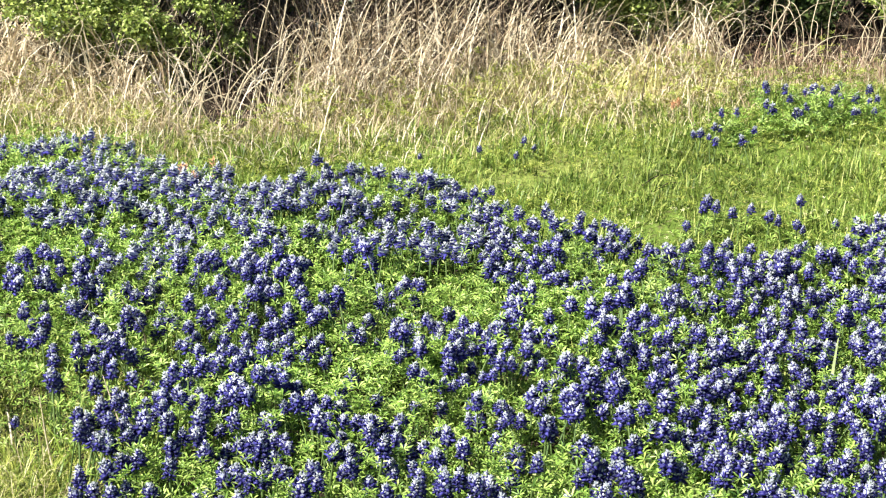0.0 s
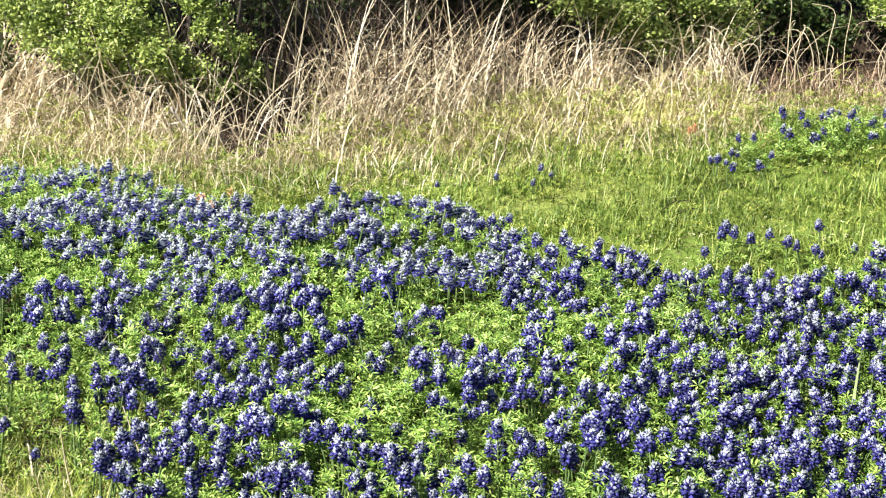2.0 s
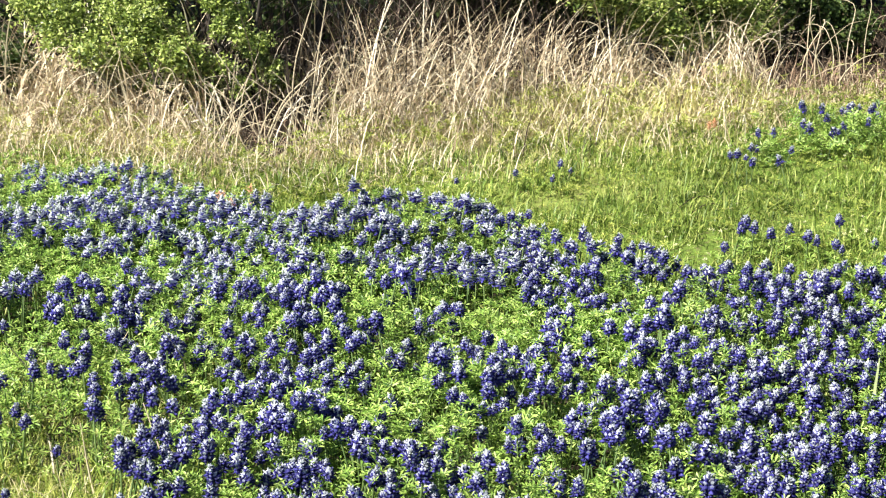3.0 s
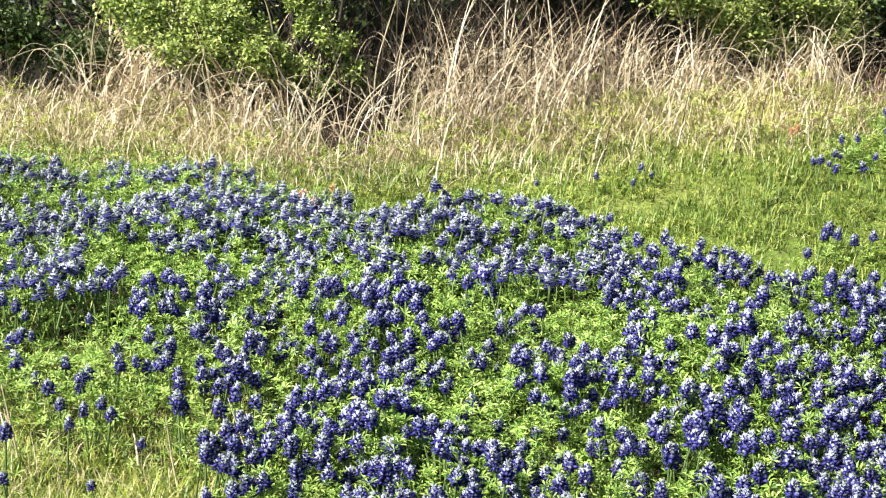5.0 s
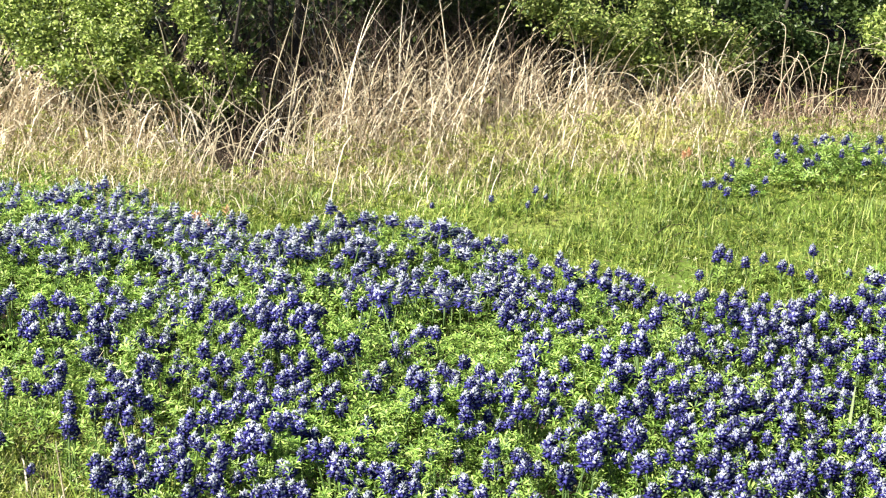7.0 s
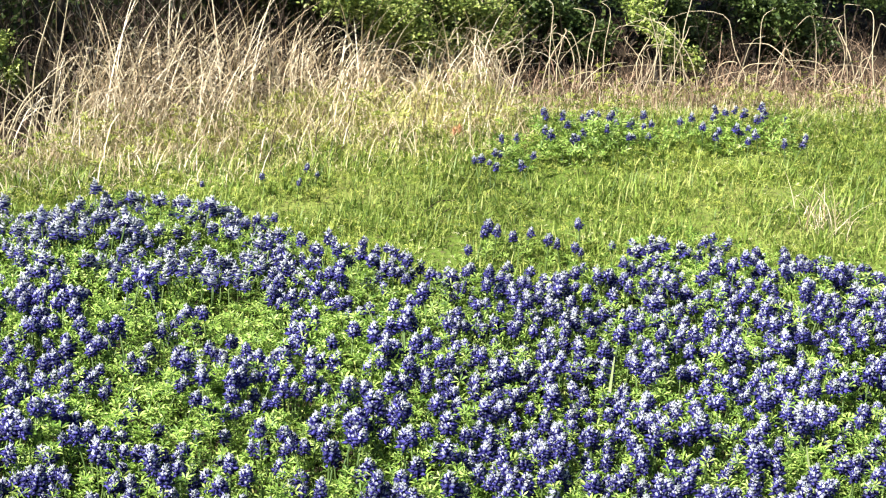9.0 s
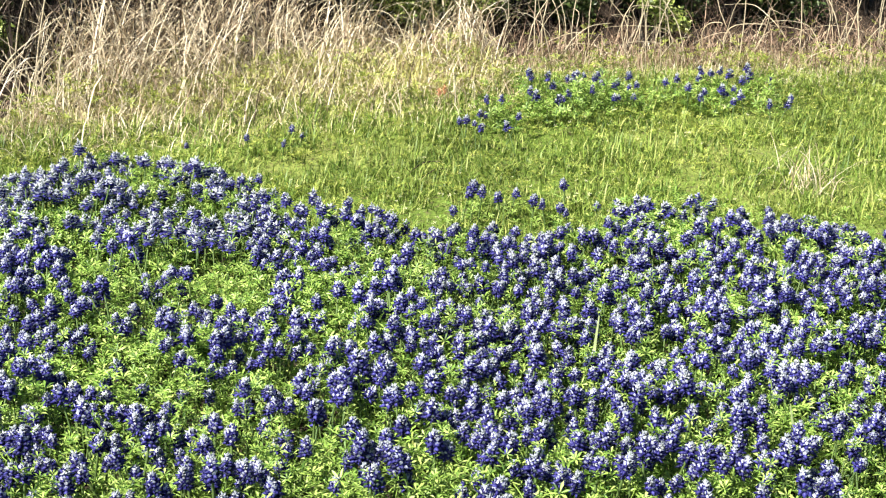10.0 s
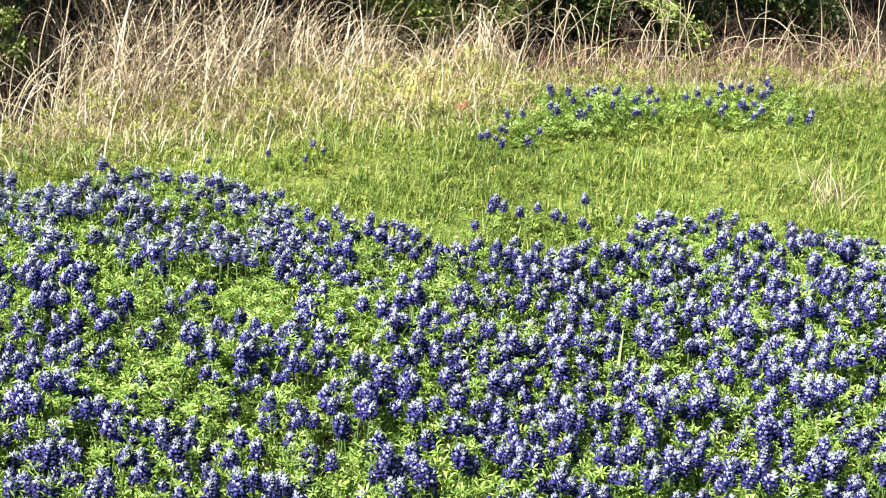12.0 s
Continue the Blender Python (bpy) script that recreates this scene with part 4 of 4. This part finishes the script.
# ---- single plants and pieces ----
def lone_bluebonnets(kinds):
    """Bluebonnets that stand by themselves in the grass: x, y, size."""
    spots = [
        (1.2, 5.23, 0.9), (1.26, 5.33, 1), (1.29, 5.32, 1.05), (1.31, 5.3, 0.9), (1.39, 5.29, 1), (1.42, 5.31, 0.9), (1.47, 5.2, 0.9), (1.52, 5.19, 0.75), (1.56, 5.18, 0.9), (1.59, 5.16, 0.7), (1.63, 5.34, 0.9),
        (0.84, 5.15, 1), (0.62, 6.18, 1), (0.78, 6.22, 1), (0.81, 6.2, 0.7), (0.73, 6.1, 0.8), (0.38, 6.16, 0.8),
    ]
    spots += [
        (-1.24, 4.62, 1), (-1.14, 4.5, 0.8), (-1, 4.61, 0.9), (-0.9, 4.35, 1), (-1.01, 4.24, 0.9), (-1.07, 4.19, 0.85), (-0.98, 4.04, 0.9), (-0.92, 4.1, 1.1), (-0.89, 4, 0.9), (-0.88, 3.92, 0.9), (-0.92, 3.85, 0.9),
        (-0.84, 3.91, 1), (-1.04, 3.72, 1), (-0.73, 3.82, 0.7), (-0.79, 3.6, 0.7), (-0.98, 3.53, 0.9), (-0.86, 4.12, 1.1), (-0.77, 4.52, 1.1), (-0.7, 4.13, 1.1), (-0.67, 3.97, 0.9), (-0.63, 3.89, 1), (-1.21, 4.65, 0.8),
    ]
    r = np.random.default_rng(91)
    low = bluebonnet_kinds(0.1, 4)
    for k, (x, y, size) in enumerate(spots):
        plant = kinds[(3 * k) % 8] if y < 4.8 else low[k % 4]
        ob = plant if plant in low and k < 4 else copy_thing(plant, pose(0, 0, 0))
        size = size * (0.88 if y < 4.8 else 0.98 if y < 5.6 else 0.72)
        ob.matrix_basis = pose(x, y, float(relief(np.float64(x), np.float64(y))) - 0.01, r.normal(0, 5), r.normal(0, 5), r.uniform(0, 360)) @ Matrix.Scale(size, 4)
        tagged(ob, "small bluebonnet standing alone in green grass", "flower", "lone bluebonnets in the grass")


def far_patches():
    """Two leafy mounds of bluebonnets at the far side of the meadow: where the spikes stand, and the tussocks of leaves."""
    near_spikes = [
        (1.42, 6.11), (1.47, 6.08), (1.57, 6.31), (1.64, 6.35), (1.53, 6.25), (1.59, 6.03), (1.66, 6.16), (1.77, 6.41), (1.83, 6.66), (1.88, 6.54), (2.0, 6.65), (2.03, 6.62),
        (2.01, 6.59), (2.09, 6.56), (2.12, 6.62), (1.87, 6.34), (1.91, 6.31), (2.02, 6.36), (2.17, 6.53), (2.15, 6.46), (2.22, 6.51), (2.19, 6.41), (2.2, 6.38), (2.1, 6.32),
    ]
    far_spikes = [
        (2.57, 6.63), (2.6, 6.57), (2.65, 6.59), (2.71, 6.64), (2.75, 6.58), (2.78, 6.58), (2.78, 6.61), (2.83, 6.48), (2.36, 6.45), (2.41, 6.46), (2.43, 6.37), (2.48, 6.35),
        (2.58, 6.38), (2.62, 6.35), (2.58, 6.24), (2.73, 6.22), (2.78, 6.17),
    ]
    near_leaves = [(1.62, 6.3, 0.12), (1.78, 6.4, 0.17), (1.9, 6.42, 0.2), (2.02, 6.46, 0.2), (2.14, 6.46, 0.17), (1.92, 6.58, 0.16), (2.08, 6.6, 0.16)]
    far_leaves = [(2.36, 6.5, 0.13), (2.48, 6.45, 0.15), (2.6, 6.46, 0.16), (2.7, 6.5, 0.15), (2.66, 6.58, 0.12), (2.8, 6.4, 0.12)]
    for seed, spots, tussocks, thick in ((92, near_spikes, near_leaves, 130), (97, far_spikes, far_leaves, 75)):
        r = np.random.default_rng(seed)
        x = np.concatenate([cx + w * r.normal(0, 0.5, thick) for cx, cy, w in tussocks])
        y = np.concatenate([cy + w * r.normal(0, 0.5, thick) for cx, cy, w in tussocks])
        leafy(x, y, r, np.clip(0.07 + 0.03 * wavy(x, y, 0.3, 90) + 0.025 * wavy(x, y, 0.1, 89), 0.02, 0.14), LUPINE_LEAF, "bluebonnet_foliage", "low mound of bright green bluebonnet leaves in the meadow", 0.95)
        x, y = np.array([p[0] for p in spots]), np.array([p[1] for p in spots])
        twin = r.random(len(x)) < 0.5
        x, y = np.concatenate([x, x[twin] + 0.024]), np.concatenate([y, y[twin] + r.normal(0, 0.02, twin.sum())])
        spike_patch("bluebonnet_patch", "scattered bluebonnets on a leafy mound in the meadow", x, y, r.uniform(0.08, 0.13, len(x)), False, 93, 0.75, size=0.88)


def paintbrush(x, y, tall, seed):
    """An orange wild flower: a stem with ragged bracts round its top."""
    r = np.random.default_rng(seed)
    plant = new("paintbrush_flower")
    plant.location = (x, y, float(relief(np.float64(x), np.float64(y))) - 0.01)
    part("stem", mesh_of("stem", *tube([(0, 0, 0), (0.004, 0, tall * 0.5), (0, 0, tall)], (0.0025, 0.0025, 0.0015), 5), [STEM]), plant)
    leaf = (np.array([(0, 0, 0), (0.5, 0.16, 0.05), (1, 0, 0), (0.5, -0.16, 0.05)]), np.array([(0, 2, 1), (0, 3, 2)]), 0)
    n = 34
    at = np.stack([0 * np.arange(n), 0 * np.arange(n), np.linspace(tall * 0.7, tall, n)], -1)
    yaw = np.arange(n) * 2.4
    v, t, _ = spread(leaf, at, turns(yaw, -r.uniform(0.3, 1.0, n), yaw), r.uniform(0.015, 0.025, n))
    part("bracts", mesh_of("bracts", v, t, [ORANGE]), plant, "faded orange-red ragged bracts")
    tagged(plant, "faded orange wild flower among the bluebonnets", "flower", "orange wild flowers")


def ribbon(name, label, path, width, mat, group, category, flat=False):
    """A single long blade or stalk along a path, keeled and tapered."""
    path = np.array(path, float)
    fine = np.linspace(0, 1, 14)
    steps = np.linspace(0, 1, len(path))
    line = np.stack([np.interp(fine, steps, path[:, k]) for k in range(3)], -1)
    for _ in range(2):
        line[1:-1] = (line[:-2] + line[1:-1] * 2 + line[2:]) / 4
    line = line + (0, 0, float(relief(path[0, 0], path[0, 1])))
    half = width / 2 * (1 - 0.75 * fine ** 2)
    v, t = tube(line, half, 5)
    if flat:
        ahead = np.gradient(line, axis=0)
        side = np.cross(ahead, (0.25, 0.35, 0.9))
        side = side / np.linalg.norm(side, axis=1, keepdims=True) * half[:, None]
        v = np.concatenate([line - side, line - (0, 0, width * 0.18), line + side])
        k = np.arange(13)
        t = np.concatenate([np.stack(q, 1) for q in ((k, k + 1, k + 15), (k, k + 15, k + 14), (k + 14, k + 15, k + 29), (k + 14, k + 29, k + 28))])
    return tagged(new(name, mesh_of(name, v, t, [mat], smooth=True)), label, category, group)


def build_singles():
    straw, green = "pale dry grass stalk sticking out of the green", "long arching pale green grass blade over the bluebonnets"
    for path in ([(-1.05, 3.92, -0.02), (-1.06, 3.9, 0.11), (-1.08, 3.9, 0.25)], [(-0.62, 3.74, -0.02), (-0.64, 3.75, 0.1), (-0.65, 3.75, 0.22)],
                 [(-0.47, 4.33, -0.01), (-0.45, 4.23, 0.16), (-0.5, 4.16, 0.28)], [(-0.7, 4.51, -0.01), (-0.67, 4.44, 0.12), (-0.62, 4.38, 0.2)],
                 [(-0.86, 4.44, -0.01), (-0.88, 4.3, 0.14), (-0.92, 4.23, 0.24)], [(-0.4, 3.64, 0.0), (-0.45, 3.66, 0.16), (-0.49, 3.69, 0.28)]):
        ribbon("dry_stalk", straw, path, 0.006, STRAW, "dry stalks in the bed", "dry stalk")
    for path in ([(0.62, 3.2, 0.0), (0.6, 3.19, 0.16), (0.66, 3.2, 0.25), (0.75, 3.22, 0.18)], [(0.75, 3.29, 0.0), (0.71, 3.3, 0.2), (0.78, 3.3, 0.25), (0.85, 3.29, 0.16)],
                 [(1.16, 3.11, 0.0), (1.11, 3.18, 0.18), (1.02, 3.25, 0.26)], [(1.6, 3.22, 0.0), (1.58, 3.24, 0.16), (1.55, 3.22, 0.27)],
                 [(0.44, 3.89, 0.0), (0.4, 3.89, 0.2), (0.34, 3.89, 0.3)], [(1.25, 3.73, 0.0), (1.25, 3.73, 0.2), (1.26, 3.73, 0.3)],
                 [(0.75, 4.23, 0.0), (0.75, 4.2, 0.19), (0.71, 4.2, 0.28)]):
        ribbon("grass_blade", green, path, 0.01, BLADE, "long blades in the bed", "grass", flat=True)
    for path in ([(-0.2, 6.83, 0.0), (-0.17, 6.83, 0.25), (-0.08, 6.83, 0.72)], [(-0.28, 6.88, 0.0), (-0.25, 6.88, 0.32), (-0.14, 6.88, 0.64)], [(-0.39, 6.79, 0.0), (-0.29, 6.79, 0.21), (-0.06, 6.79, 0.39)],
                 [(-0.38, 6.74, 0.0), (-0.42, 6.74, 0.21), (-0.55, 6.74, 0.4)], [(-0.04, 6.68, 0.0), (-0.17, 6.68, 0.13), (-0.43, 6.68, 0.32)]):
        ribbon("dry_stalk", "long pale dry stalk leaning across the dark hollow", path, 0.007, STRAW, "long stalks in the hollow", "dry stalk")
    r = np.random.default_rng(98)
    for k in range(34):
        x, y = -0.37 + r.uniform(-0.3, 0.34), 6.58 + r.uniform(0, 0.28)
        over, tall = r.normal(0, 0.16), r.uniform(0.16, 0.42)
        ribbon("dry_stalk", "long pale dry stalk leaning across the dark hollow", [(x, y, -0.02), (x + 0.4 * over, y, 0.6 * tall), (x + over, y + r.normal(0, 0.04), tall)], r.uniform(0.004, 0.007), STRAW, "long stalks in the hollow", "dry stalk")
    for k in range(150):
        right = k < 75
        x = r.uniform(1.75, 3.9) if right else r.uniform(-1.9, 1.75)
        y = float(edge_y(x)) + r.uniform(0.15, 0.5 if right else 0.75)
        turn, far, tall, droop = r.uniform(0, 2 * np.pi), r.uniform(0.05, 0.4), r.uniform(0.08, 0.46) if right else r.uniform(0.2, 0.42), r.uniform(0.75, 1.1) if right else r.uniform(0.45, 1.0)
        dx, dy = far * np.cos(turn), 0.6 * far * np.sin(turn)
        kink = r.normal(0, 0.035, 3)
        ribbon("arching_stalk", "pale dry grass stalk arching over in front of the shrubs", [(x, y, -0.02), (x + 0.2 * dx + kink[0], y + 0.2 * dy, 0.55 * tall), (x + 0.5 * dx + kink[1], y + 0.5 * dy, 0.95 * tall), (x + 0.85 * dx + kink[2], y + 0.85 * dy, tall), (x + 1.2 * dx, y + 1.2 * dy, droop * tall)],
               r.uniform(0.0025, 0.005), STRAW, "arching stalks before the shrubs", "dry stalk")
    for path in ([(0.66, 6.49, 0.0), (0.68, 6.49, 0.13), (0.73, 6.49, 0.26)], [(0.85, 6.55, 0.0), (0.86, 6.55, 0.11), (0.9, 6.55, 0.21)], [(1.0, 6.71, 0.0), (1.02, 6.71, 0.16), (1.06, 6.71, 0.3)], [(1.34, 6.79, 0.0), (1.35, 6.79, 0.11), (1.38, 6.79, 0.23)]):
        ribbon("withered_weed", "thin dark brown withered weed standing in the straw", path, 0.005, TWIG, "withered weeds in the straw", "weed")
    for path in ([(1.13, 5.8, 0), (1.24, 5.9, 0.05), (1.4, 5.98, 0.02)], [(1.17, 5.75, 0), (1.27, 5.83, 0.04), (1.37, 5.86, 0.02)]):
        ribbon("fallen_stalk", "thin brown dry stalk lying bent in the meadow grass", path, 0.005, TWIG, "fallen stalks in the meadow", "dry stalk")
    r = np.random.default_rng(94)
    n = 70
    x, y = 2.58 + r.normal(0, 0.07, n), 5.46 + r.normal(0, 0.08, n)
    grass("straw_tuft", "small tuft of dry yellow grass at the edge of the bed", x, y, r.uniform(0.1, 0.28, n), 0.014, 1.9, STRAW, 95, tilt=0.4, segments=5, kind="")
    for k, (x, y, tall) in enumerate(((-0.45, 5.54, 0.24), (-0.42, 5.49, 0.23), (-0.36, 5.61, 0.24), (-0.47, 5.6, 0.22), (1.44, 6.61, 0.1), (1.47, 6.66, 0.09))):
        paintbrush(x, y, tall, 96 + k)
    # a broken pale branch that leans out of the hollow
    steps = np.linspace(0, 1, 16)
    path = np.stack([-0.53 - 0.17 * steps, 6.84 + 0.008 * np.sin(9 * steps), 0.21 * steps - 0.02 + 0.008 * np.sin(7 * steps)], -1) + (0, 0, float(relief(-0.53, 6.84)))
    v, t = tube(path, 0.0115 * np.clip(1.1 - steps, 0.12, 1) * r.uniform(0.65, 1.35, 16), 7)
    v = v + 0.0025 * r.normal(0, 1, v.shape)
    branch = new("dead_branch")
    part("wood", mesh_of("wood", v, t, [PALE_WOOD]), branch)
    for k, (at, out) in enumerate(((5, (-0.05, -0.02, 0.012)), (8, (0.03, -0.02, 0.05)), (10, (-0.06, -0.01, -0.004)), (12, (0.012, -0.015, 0.05)))):
        foot = path[at]
        part("splinter", mesh_of("splinter", *tube([foot, foot + np.array(out) * 0.55 + r.normal(0, 0.004, 3), foot + out], (0.005, 0.0036, 0.001), 5), [PALE_WOOD]), branch)
    tagged(branch, "broken weathered pale branch leaning in the dry grass", "branch")


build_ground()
build_woods()
build_dry_grass()
build_meadow()
build_bed()
far_patches()
build_singles()
